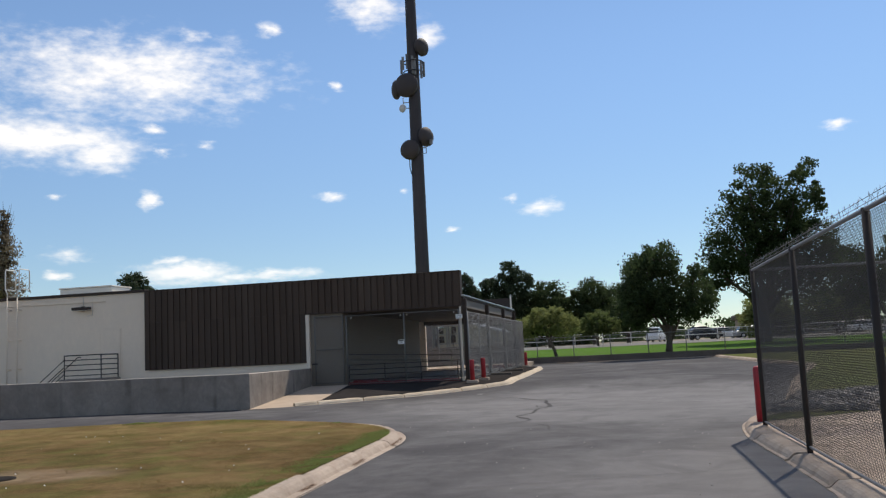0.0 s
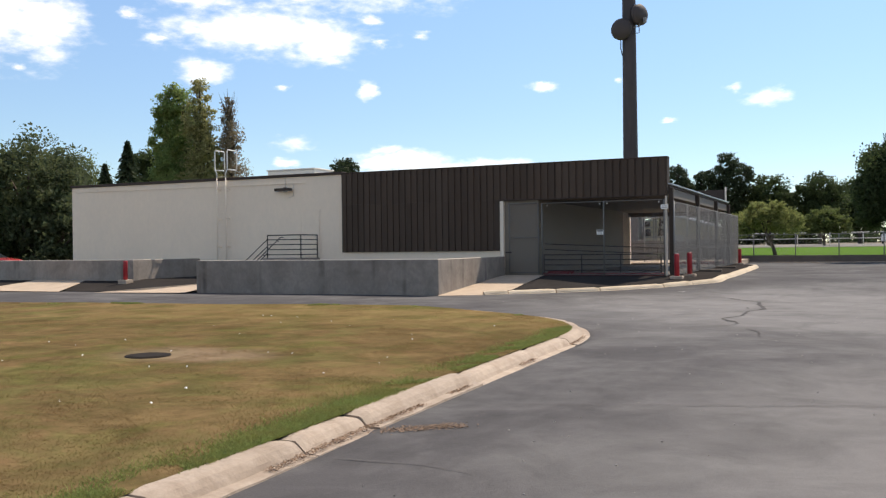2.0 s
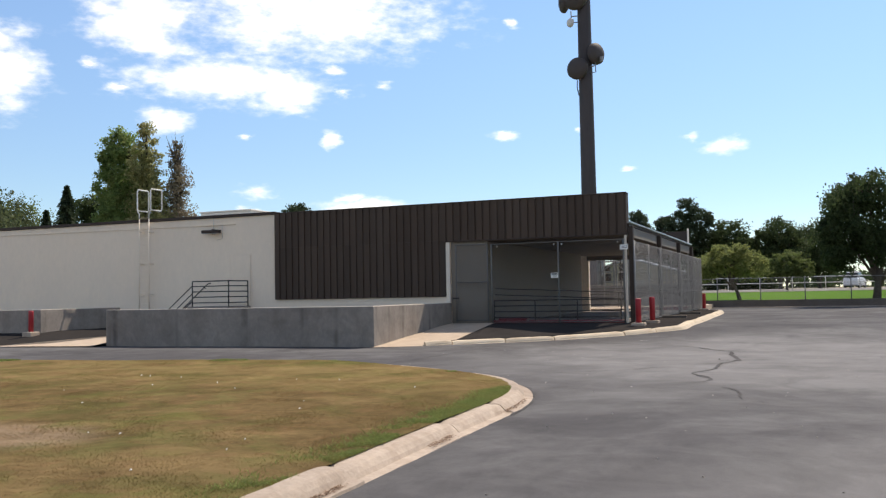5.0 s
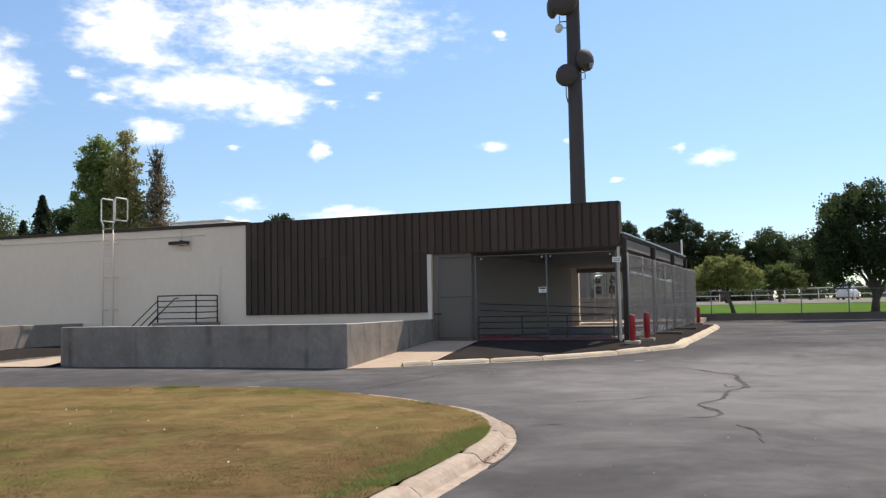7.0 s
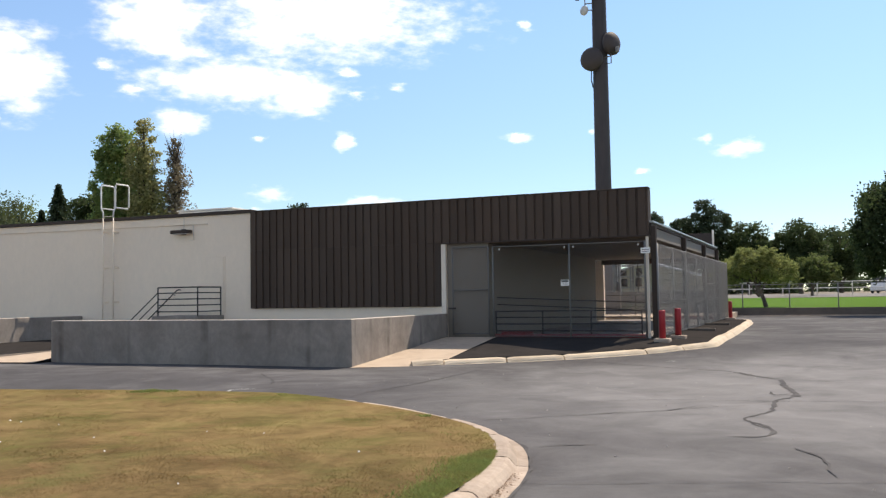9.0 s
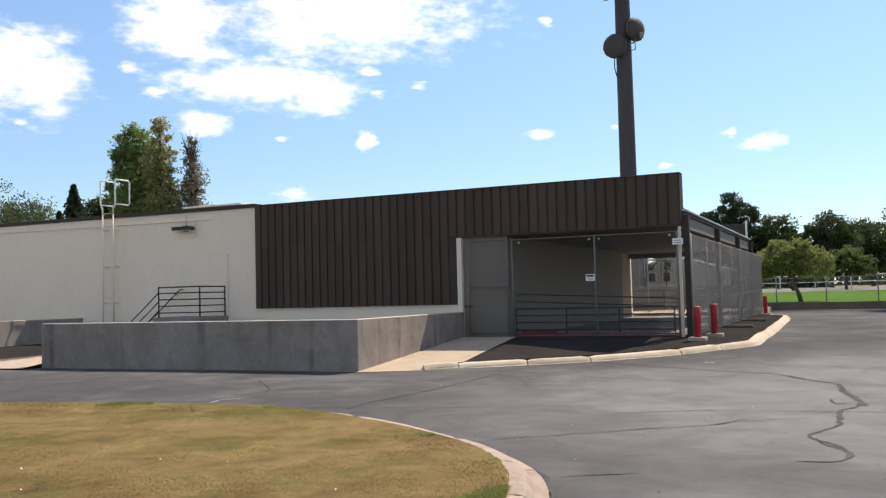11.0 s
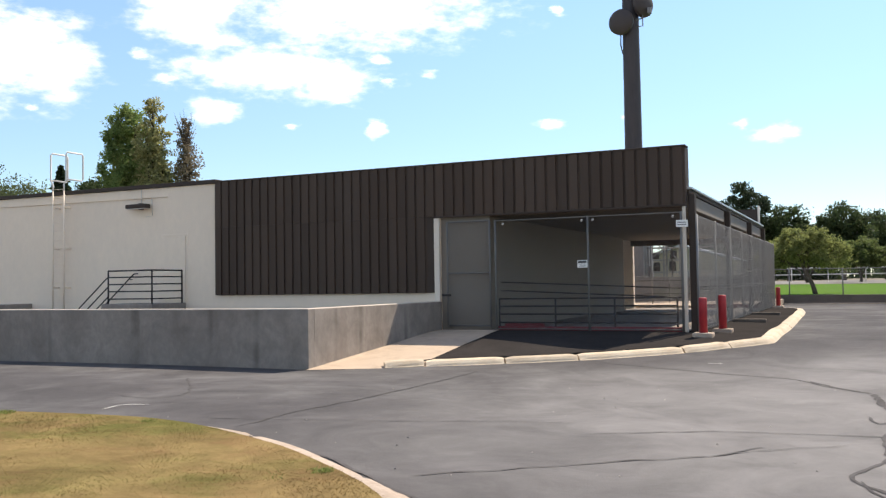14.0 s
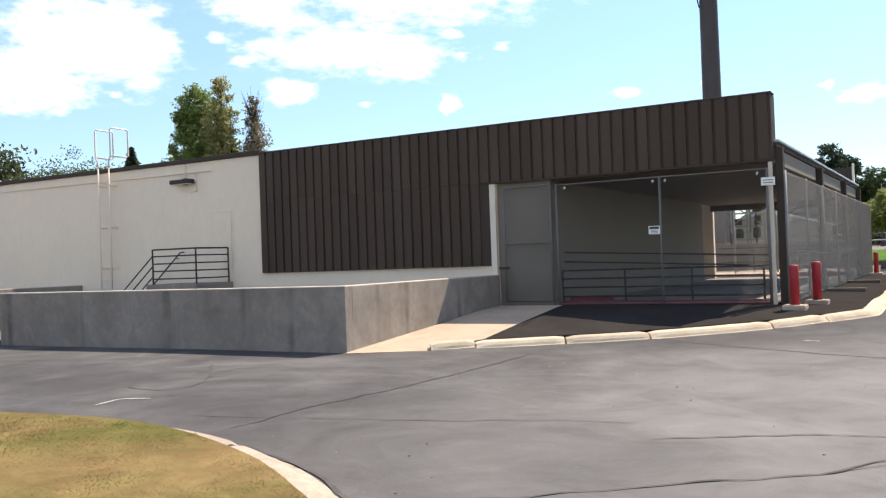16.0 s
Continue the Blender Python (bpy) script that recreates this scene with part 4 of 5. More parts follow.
pipe_rail("handrail", (-11.78, 38.95), (-6.85, 38.95), 0.5, "dark pipe railing behind the wire fence", 4)
ramp = thing("handrail", (-11.85, 39.3, 0.53), "sloping dark pipe handrail of the ramp inside the bay", "railing", "bay railings")
for drop in (0.0, 0.24):
    part("rail", tube([(0.0, 0, 1.32 - drop), (5.2, 0, 1.08 - drop)], 0.018), DARKPIPE, ramp)
for x in (5.17,):
    part("post", tube([(x, 0, 0), (x, 0, 1.32 - 0.046 * x)], 0.022), DARKPIPE, ramp)
solo("kerb_edge", box((-11.8, 38.74, 0.3), (-6.7, 38.88, 0.62), 0.02), REDSHADED, "red painted kerb edge under the railing", "kerb")
stop = solo("wheel_stop", box((-0.55, -0.1, 0), (0.55, 0.1, 0.16), 0.03), REDSHADED, "red painted kerb block beside the bay railing", "wheel stop", "wheel stops", at=(-11.1, 39.15, 0.535))
stop.rotation_euler = (0, 0, radians(14))
solo("kerb_edge", box((-9.6, 57.62, 0.4), (-6.7, 57.8, 0.72), 0.02), REDSHADED, "red painted kerb edge at the bay end", "kerb")

# side fence along the canopy
side = thing("fence", (-6.28, 38.75, 0.5), "tall galvanised chain-link fence along the canopy", "fence")
for k in range(8):
    y = 22.2 * k / 7
    part("post", tube([(0, y, -0.1), (0, y, 3.0)], 0.032), GALV, side)
for z in (0.05, 2.96):
    part("rail", tube([(0, 0, z), (0, 22.2, z)], 0.02), GALV, side)
for z in (1.08, 1.16):
    part("rail", tube([(0, 0, z), (0, 22.2, z)], 0.022), DARKPIPE, side, "dark middle rail")
part("mesh", raw("mesh", *wires((0.03, 0), (0.03, 22.2), 0.03, 2.95, 0.055, 0.0022), WIRE), WIRE, side, "chain-link mesh")
for k in range(4):
    y = 3.2 + 6.3 * k
    part("gate_stile", tube([(0, y, 0.02), (0, y, 2.96)], 0.024), GALV, side)
end = thing("fence", (-12.1, 61.0, 0.5), "chain-link fence closing the yard behind the bay", "fence")
for x in (0, 1.9, 3.8, 5.66):
    part("post", tube([(x, 0, 0), (x, 0, 3.0)], 0.032), GALV, end)
part("rail", tube([(0, 0, 2.96), (5.66, 0, 2.96)], 0.02), GALV, end)
part("mesh", raw("mesh", *wires((0, 0), (5.66, 0), 0.03, 2.95, 0.08), DARKWIRE), DARKWIRE, end, "chain-link mesh")

# ---- bollards and blocks ----
bollard = thing("bollard", (-6.08, 38.1, strip_z(-6.08, 38.1) - 0.01), "red steel bollard on a pale concrete block", "bollard", "bollards")
bm = tube([(0, 0, 0.05), (0, 0, 0.9), (0, 0, 0.945), (0, 0, 0.96)], 0.1, seg=20, taper=[0.1, 0.1, 0.096, 0.08])
part("pipe", bm, RED, bollard, "red painted pipe")
part("block", box((-0.24, -0.24, -0.2), (0.24, 0.24, 0.1), 0.03), KERB, bollard, "pale concrete block")
copy_thing(bollard, pose(-5.78, 39.3, strip_z(-5.78, 39.3) - 0.01))
copy_thing(bollard, pose(-6.0, 59.4, strip_z(-6.0, 59.4) - 0.01))
b4 = copy_thing(bollard, pose(-29.9, 33.5, 0.36))
b5 = thing("bollard", (2.86, 19.3, 0.13), "tall red steel bollard beside the enclosure corner", "bollard", "bollards")
part("pipe", tube([(0, 0, 0), (0, 0, 1.05), (0, 0, 1.09), (0, 0, 1.11)], 0.1, seg=20, taper=[0.1, 0.1, 0.085, 0.03]), RED, b5)
for x, y in ((-5.7, 44.6), (-5.75, 50.5)):
    solo("wheel_stop", box((-0.5, -0.11, 0), (0.5, 0.11, 0.12), 0.03), LOWWALL, "low grey concrete block on the asphalt verge", "wheel stop", "wheel stops", at=(x, y, strip_z(x, y) - 0.02))

# ---- mast ----
mast = thing("mast", (-16.05, 75, 0.5), "tall brown steel communications mast", "mast")
part("pole", tube([(0, 0, 0), (0, 0, 10), (0, 0, 20), (0, 0, 30), (0, 0, 42)], 0.6, seg=24, taper=[0.64, 0.58, 0.54, 0.48, 0.42]), POLE, mast)
for z in (12.2, 22.1, 31.6):
    part("flange", tube([(0, 0, z), (0, 0, z + 0.1)], 0.62 - z * 0.005, seg=24), POLE, mast)


def dish(x, z, r, turn, name="dish", front=DISH, tilt=0.0, y=-0.9):
    """A shrouded drum dish: domed cover, deep rim and a clamp to the pole."""
    bm = bmesh.new()
    prof = [(0.0, -0.34), (0.4, -0.31), (0.75, -0.2), (0.96, 0.0), (1.0, 0.06), (1.0, 0.34), (0.96, 0.36), (0.6, 0.62), (0.15, 0.75), (0.0, 0.75)]
    seg = 28
    rings = []
    for rad, d in prof:
        rings.append([bm.verts.new((r * rad * math.cos(2 * math.pi * k / seg), r * d, r * rad * math.sin(2 * math.pi * k / seg))) for k in range(seg)])
    for a, b in zip(rings, rings[1:]):
        for k in range(seg):
            bm.faces.new((a[k], a[(k + 1) % seg], b[(k + 1) % seg], b[k])).smooth = True
    bmesh.ops.remove_doubles(bm, verts=bm.verts, dist=0.001)
    bmesh.ops.recalc_face_normals(bm, faces=bm.faces)
    d = part(name, bm, front, mast, "domed brown antenna dish" if front == DISH else "small pale antenna dish", at=(x, y, z), turn=turn)
    return d


dish(-0.5, 18.65, 0.86, radians(-12))
dish(1.02, 19.8, 0.86, radians(62), y=-0.2)
dish(-0.55, 24.4, 1.05, radians(-8))
dish(-1.7, 24.25, 0.85, radians(-70), y=-0.2)
dish(0.95, 27.9, 0.8, radians(60), y=-0.1)
dish(-1.05, 22.45, 0.36, radians(-30), front=PALEMETAL, y=-0.5)
for x, y, z, h in ((-1.25, -0.2, 25.6, 1.5), (-1.0, -0.5, 25.9, 1.4), (0.1, -0.75, 25.4, 1.9), (0.35, -0.8, 25.3, 1.7), (0.95, -0.4, 25.0, 1.9), (1.15, 0.0, 25.2, 1.6), (-0.75, 0.4, 26.2, 1.6)):
    part("panel_antenna", box((0.82 * x - 0.1, 0.82 * y - 0.07, z), (0.82 * x + 0.1, 0.82 * y + 0.07, z + h * 0.85), 0.03), GALV, mast, "pale panel antenna")
for z in (25.7, 26.6):
    part("mount_ring", tube([(0.85 * math.cos(a), 0.85 * math.sin(a), z) for a in np.linspace(0, 2 * math.pi, 17)], 0.05), POLE, mast)
for x, z in ((-0.95, 22.45), (0.9, 18.3)):
    part("bracket", tube([(x * 0.4, -0.3, z), (x, -0.4, z), (x, -0.4, z + 0.95)], 0.045), GALV, mast)
    part("bracket", tube([(x * 0.4, -0.3, z + 0.5), (x, -0.4, z + 0.5)], 0.045), GALV, mast)
part("radio", box((1.25, -0.55, 19.05), (1.5, -0.3, 19.45), 0.04), GALV, mast)
part("cable", tube([(-0.6, -0.35, 17.9), (-0.62, -0.35, 17.2), (-0.5, -0.3, 16.6)], 0.04), BLACK, mast)


# ---- right-hand wire enclosure ----
enc = thing("fence", (2.8, 18.5, 0.12), "tall dark chain-link enclosure topped with barbed wire", "fence")
for k in range(8):
    y = -4.15 * k
    part("post", tube([(0, y, -0.1), (0, y, 3.02)], 0.045), DARKPIPE, enc)
for k in range(1, 5):
    part("post", tube([(2.6 * k, 0, -0.1), (2.6 * k, 0, 3.02)], 0.045), DARKPIPE, enc)
part("rail", tube([(0, 0, 3.0), (0, -31, 3.0)], 0.028), GALV, enc)
part("rail", tube([(0, 0, 3.0), (11, 0, 3.0)], 0.028), GALV, enc)
part("rail", tube([(0, 0, 0.08), (0, -31, 0.08)], 0.02), GALV, enc)
part("mesh", raw("mesh", *wires((0.03, 0), (0.03, -31), 0.06, 2.98, 0.06, 0.003), DARKWIRE), DARKWIRE, enc, "chain-link mesh")
part("mesh", raw("mesh", *wires((0, 0), (11, 0), 0.06, 2.98, 0.06, 0.003), DARKWIRE), DARKWIRE, enc, "chain-link mesh")
for n, (dx, z) in enumerate(((-0.02, 3.05), (-0.03, 3.1))):
    v, f = [], []
    rb = random.Random(n)
    bm = tube([(dx, 0, z), (dx, -31, z)], 0.004, seg=4)
    for k in range(220):
        y = -31 * k / 220 - rb.uniform(0, 0.08)
        tube([(dx - rb.uniform(-0.03, 0.03), y, z - 0.03), (dx + rb.uniform(-0.03, 0.03), y + 0.01, z + 0.035)], 0.003, bm, 3)
    part("barbed_wire", bm, GALV, enc, "strand of barbed wire")


def pebbles(n, outline, height, size, seed, name, material):
    r = random.Random(seed)
    verts, faces = [], []
    xs, ys = [p[0] for p in outline], [p[1] for p in outline]
    while n:
        x, y = r.uniform(min(xs), max(xs)), r.uniform(min(ys), max(ys))
        inside = False
        for (ax, ay), (bx, by) in zip(outline, outline[1:] + outline[:1]):
            if (ay > y) != (by > y) and x < (bx - ax) * (y - ay) / (by - ay) + ax:
                inside = not inside
        if not inside:
            continue
        n -= 1
        s = size * r.uniform(0.5, 1.4)
        i = len(verts)
        z = height(x, y)
        for k in range(4):
            a = math.pi / 2 * k + r.uniform(-0.4, 0.4)
            verts.append((x + s * math.cos(a), y + s * math.sin(a), z - 0.3 * s))
        for k in range(4):
            a = math.pi / 2 * k + r.uniform(-0.4, 0.4)
            verts.append((x + 0.6 * s * math.cos(a), y + 0.6 * s * math.sin(a), z + s * r.uniform(0.3, 0.6)))
        faces.extend([(i + k, i + (k + 1) % 4, i + 4 + (k + 1) % 4, i + 4 + k) for k in range(4)] + [(i + 4, i + 5, i + 6, i + 7)])
    return raw(name, verts, faces, material)


BED = [(3.2, 21.2), (4.1, 23.2), (5.0, 27.0), (14.0, 27.5), (14.0, 21.2)]
solo("gravel", pebbles(2200, BED, lambda x, y: 0.2 + 0.12 * noise.noise((x, y, 0)), 0.13, 4, "gravel", GRAVEL), GRAVEL, "loose pale landscaping stones beside the lawn", "gravel", kind="stuff")
solo("pavement", raw("bed", *sheet(BED, lambda x, y: 0.155 + 0.02 * noise.noise((x, y, 0)), 0.6), EARTH), EARTH, "bare earth under the loose stones", "ground", kind="structure")


# ---- marks on the asphalt ----
def ribbon(points, width, height, seed, lift=0.008):
    r = random.Random(seed)
    pts = smooth_line(points, 0.12)
    verts, faces = [], []
    for k, p in enumerate(pts):
        ahead = (pts[min(k + 1, len(pts) - 1)] - pts[max(k - 1, 0)]).normalized()
        s = Vector((-ahead.y, ahead.x, 0))
        w = width * (0.55 + 0.9 * abs(noise.noise((p.x * 1.7, p.y * 1.7, seed)))) * (0.25 if k in (0, len(pts) - 1) else 1)
        wob = s * 0.06 * noise.noise((p.x * 2.5, p.y * 2.5, seed + 7))
        for e in (-1, 1):
            q = p + wob + s * w * e * r.uniform(0.5, 1.3)
            verts.append((q.x, q.y, height(q.x, q.y) + lift))
        if k:
            faces.append((2 * k - 2, 2 * k - 1, 2 * k + 1, 2 * k))
    return verts, faces


def surf(x, y):
    return road_z(x, y) + 0.012 * noise.noise((x * 0.2, y * 0.2, 0)) + 0.002


CRACKS = [
    ([(-8.35, 34.8), (-7.3, 34.25), (-6.25, 33.7), (-5.0, 33.15), (-4.0, 32.75), (-3.5, 32.45), (-3.1, 31.7), (-2.45, 30.95)], 0.055),
    ([(-2.45, 31.0), (-0.5, 30.4), (2, 30.2)], 0.02),
    ([(-3.4, 32.4), (-3.0, 31.7), (-2.6, 31.1)], 0.1),
    ([(-2.42, 30.9), (-2.3, 29.8), (-2.18, 28.9), (-2.06, 28.2), (-2.02, 27.6)], 0.15),
    ([(-2.02, 27.7), (-2.25, 27.2), (-2.35, 26.7), (-2.32, 26.1), (-2.3, 25.55)], 0.085),
    ([(-2.3, 25.6), (-2.48, 25.0), (-2.65, 24.5), (-2.6, 24.2), (-2.4, 23.85), (-2.25, 23.4), (-2.3, 22.8), (-2.75, 22.6)], 0.06),
    ([(-2.6, 24.3), (-2.5, 23.9), (-2.3, 23.5)], 0.03),
    ([(-2.5, 28.4), (-2.4, 27.75), (-2.12, 28.1)], 0.05),
    ([(-10.0, 24.9), (-10.02, 25.6), (-10.05, 26.5), (-9.88, 27.8), (-9.78, 29.4), (-9.76, 31.3), (-9.78, 32.5)], 0.04),
    ([(-14.98, 29.7), (-14.2, 28.9), (-13.5, 28.1), (-13.1, 27.3), (-13.4, 26.95), (-14.1, 27.08), (-14.5, 27.5)], 0.04),
    ([(-5.6, 25.85), (-4.9, 26.25), (-4.2, 26.55), (-3.6, 26.65), (-2.4, 26.8), (0, 27.2), (3, 27.6)], 0.03),
    ([(-6.5, 23.05), (-5.6, 23.75), (-4.85, 24.4), (-4.1, 24.9), (-3.85, 25.2), (-3.57, 25.71)], 0.032),
    ([(-11.1, 25.4), (-9.4, 25.75), (-7.85, 26.1), (-6.7, 26.5), (-6.0, 26.6)], 0.022),
    ([(-3.87, 25.2), (-3.3, 25.7), (-2.7, 26.1)], 0.016),
    ([(-1.9, 21.95), (-1.6, 21.3), (-1.45, 20.2)], 0.04),
    ([(-4.95, 21.05), (-4.6, 21.3), (-4.2, 21.5)], 0.03),
    ([(-4.4, 18.9), (-3.9, 19.05), (-2.2, 19.7), (0.4, 20.5)], 0.016),
    ([(-3.9, 11.75), (-1.9, 12.36), (0.25, 13.1), (2.3, 13.7)], 0.014),
    ([(-20, 28.3), (-16, 28.0), (-12, 28.3), (-7, 28.6)], 0.012),
    ([(-3.9, 8.9), (-3.2, 9.0), (-2.6, 8.9)], 0.014),
]
for n, (line, w) in enumerate(CRACKS):
    solo("sealed_crack", raw("sealed_crack", *ribbon(line, 0.62 * w, surf, n, 0.003 + 0.0004 * n), TAR), TAR, "dark tar-sealed crack across the asphalt", "crack", "sealed cracks", kind="structure")
MARK = shader("worn_road_paint", (0.6, 0.59, 0.55), 0.8, vary=0.1)
for line in ([(-13.08, 25.6), (-13.15, 26.0), (-13.05, 26.15), (-12.75, 26.28)], [(-5.47, 34.6), (-5.3, 34.66), (-5.15, 34.6)]):
    solo("paint_mark", raw("paint_mark", *ribbon(line, 0.03, surf, 3, 0.008), MARK), MARK, "short worn white paint mark on the asphalt", "paint mark", kind="structure")

gutter_line = [(p.x, p.y) for p in inset(ISLAND, -0.02) if 17.5 < p.y and p.x > -17]
solo("sealed_crack", raw("sealed_crack", *ribbon(gutter_line, 0.03, surf, 71, 0.009), TAR), TAR, "dark ragged joint between the kerb and asphalt", "crack", kind="structure")
solo("gravel", pebbles(150, [(-13, 26), (-4, 20), (-3.5, 8), (2, 8), (3, 33), (-8, 33)], lambda x, y: surf(x, y) + 0.002, 0.012, 9, "gravel", GRAVEL), GRAVEL, "loose bits of grit on the asphalt", "gravel", kind="stuff")

# ---- dry lawn details ----
lid = thing("manhole_cover", (-9.8, 13.15, island_z(-9.8, 13.15)), "dark iron access cover set in the dry lawn", "manhole cover")
part("ring", tube([(0, 0, -0.05), (0, 0, 0.018)], 0.345, seg=28), IRON, lid)
part("cover", tube([(0, 0, 0.014), (0, 0, 0.024)], 0.3, seg=28), IRON, lid)


def blades(n, seed, place, tall, wide, name, material):
    r = np.random.default_rng(seed)
    verts, faces = [], []
    while len(faces) < n:
        got = place(r)
        if got is None:
            continue
        x, y, h = got
        a, lean, b = r.uniform(0, 6.283), r.uniform(0.5, 2.0), r.uniform(0, 6.283)
        t = tall * h * r.uniform(0.5, 1.3)
        z = island_z(x, y) - 0.005
        w = wide * r.uniform(0.6, 1.3)
        i = len(verts)
        dx, dy = w * math.cos(a), w * math.sin(a)
        verts.extend(((x - dx, y - dy, z), (x + dx, y + dy, z), (x + lean * t * math.cos(b), y + lean * t * math.sin(b), z + t)))
        faces.append((i, i + 1, i + 2))
    return raw(name, verts, faces, material)



def inside_island(x, y):
    odd = False
    ring = [(p.x, p.y) for p in island_edge] + [(-60, 20), (-60, -14)]
    for (ax, ay), (bx, by) in zip(ring, ring[1:] + ring[:1]):
        if (ay > y) != (by > y) and x < (bx - ax) * (y - ay) / (by - ay) + ax:
            odd = not odd
    return odd


def dry_place(r):
    y = 24.6 - 21 * r.random()
    x = -4.4 - 13 * r.random() ** 1.3
    if x > -5.4 or y > 20.5:
        if not inside_island(x, y):
            return None
    if (x + 9.8) ** 2 + (y - 13.15) ** 2 < 0.3:
        return None
    clump = noise.noise((x * 1.3, y * 1.3, 9)) + 0.5 * noise.noise((x * 4, y * 4, 2))
    return (x, y, 1.0 + 0.6 * clump) if clump > -0.9 else None


def lush_place(r):
    k = int(r.integers(2, len(island_edge) - 12))
    p, q = island_edge[k], island_edge[k + 1]
    side = Vector((-(q - p).y, (q - p).x, 0)).normalized()
    s = p.lerp(q, r.random()) + side * abs(r.normal(0, 0.19))
    spot = noise.noise((s.x * 0.8, s.y * 0.8, 4)) + 0.4 * noise.noise((s.x * 2.5, s.y * 2.5, 8)) - 0.45 * ss(19.2, 21.0, s.y) + 0.4 * ss(15.8, 16.8, s.y) * (1 - ss(18.6, 19.6, s.y)) + 0.35 * ss(12.5, 11.0, s.y)
    return (s.x, s.y, 1.0) if 3 < s.y < 24 and spot > -0.15 + 0.3 * r.random() else None


solo("grass", blades(420000, 1, dry_place, 0.013, 0.006, "grass", BLADES), BLADES, "dry straw-coloured grass blades with green tufts", "grass", kind="stuff")
solo("grass", blades(80000, 2, lush_place, 0.036, 0.006, "grass", LUSHBLADES), LUSHBLADES, "green grass blades along the kerb", "grass", kind="stuff")
rf = random.Random(8)
v, f = [], []
for _ in range(40):
    x, y = rf.uniform(-13, -5.6), rf.uniform(8, 20)
    z, s, i = island_z(x, y) + 0.05, rf.uniform(0.008, 0.018), len(v)
    for k in range(6):
        v.append((x + s * math.cos(k * 1.047), y + s * math.sin(k * 1.047), z + rf.uniform(0, 0.012)))
    v.append((x, y, z + 0.02))
    f.extend([(i + k, i + (k + 1) % 6, i + 6) for k in range(6)])
solo("flowers", raw("flowers", v, f, SIGNWHITE), SIGNWHITE, "scattered small white clover flowers in the lawn", "flowers", kind="stuff")

DEBRIS = shader("fallen_brown_leaves", (0.22, 0.14, 0.09), 0.9, vary=0.35, big=3, fine=20, per="island")
for n, (line, w, many, lift) in enumerate((([(-4.1, 8.3), (-4.16, 9.3), (-4.22, 10.4), (-4.26, 11.4)], 0.035, 1500, 0.032), ([(-4.02, 10.1), (-3.8, 10.3), (-3.45, 10.6)], 0.07, 900, 0.008),
                                        ([(-4.27, 12.2), (-4.29, 12.8)], 0.03, 300, 0.032), ([(-4.33, 14.9), (-4.35, 15.6)], 0.03, 260, 0.032), ([(-4.42, 17.7), (-4.5, 18.5), (-4.6, 19.2)], 0.04, 420, 0.032))):
    rl = random.Random(50 + n)
    pts = smooth_line(line, 0.03)
    v, f = [], []
    for _ in range(many):
        p = rl.choice(pts) + Vector((rl.gauss(0, w), rl.gauss(0, w), 0))
        s, a, i = rl.uniform(0.006, 0.018), rl.uniform(0, 6.28), len(v)
        z = surf(p.x, p.y) + lift
        for k in range(4):
            q = s * (1.0 if k % 2 else 0.45)
            v.append((p.x + q * math.cos(a + k * 1.571), p.y + q * math.sin(a + k * 1.571), z + rl.uniform(-0.004, 0.008)))
        f.append((i, i + 1, i + 2, i + 3))
    solo("leaf_litter", raw("leaf_litter", v, f, DEBRIS), DEBRIS, "drift of small brown dead leaves at the kerb", "leaf litter", kind="stuff")

# ---- park fence, wall-top ----
park = thing("fence", (-12.0, 71.35, 0.8), "low chain-link park fence on the retaining wall", "fence")
for k in range(19):
    part("post", tube([(2.85 * k, 0, 0), (2.85 * k, 0, 1.6)], 0.035), GALV, park)
part("rail", tube([(0, 0, 1.56), (51.3, 0, 1.56)], 0.02), GALV, park)
part("mesh", raw("mesh", *wires((0, 0), (51.3, 0), 0.05, 1.55, 0.1, 0.0018), WIRE), WIRE, park, "chain-link mesh")
lot = thing("fence", (-30, 115.5, 1.4), "pale pipe fence at the edge of the car park", "fence")
for k in range(31):
    part("post", tube([(3.5 * k, 0, 0), (3.5 * k, 0, 1.5)], 0.05), PALEPIPE, lot)
for z in (0.8, 1.48):
    part("rail", tube([(0, 0, z), (105, 0, z)], 0.045), PALEPIPE, lot)

# ---- yard behind the bay ----
solo("floor", box((-22, 58.1, 0.2), (-6.6, 92, 0.64)), APRON, "sunlit pale concrete yard behind the bay", "floor", kind="structure")
cab = thing("cabinet", (-14.6, 67, 0.5), "grey steel equipment cabinet in the rear yard", "cabinet")
part("body", box((-3.4, -0.6, 0), (0.9, 2.2, 4.5), 0.03), GREYBOX, cab)
part("roof", box((-3.5, -0.7, 4.505), (1.0, 2.3, 4.6), 0.02), GALV, cab)
for x in (-2.5, -1.25, 0.05):
    part("door", box((x - 0.55, -0.63, 0.2), (x + 0.55, -0.604, 3.6), 0.01), GREYBOX, cab)
rack = thing("rack", (-12.7, 67.5, 0.64), "steel equipment rack with dark transformers and pipes", "rack")
for x in (-0.9, 0.0, 0.9):
    for y in (-0.3, 0.5):
        part("post", box((x - 0.05, y - 0.05, 0), (x + 0.05, y + 0.05, 4.3), 0.008), GALV, rack)
for z in (1.6, 2.3, 3.0, 3.6, 4.2):
    part("beam", box((-1.0, -0.41, z), (1.0, -0.36, z + 0.09), 0.008), GALV, rack)
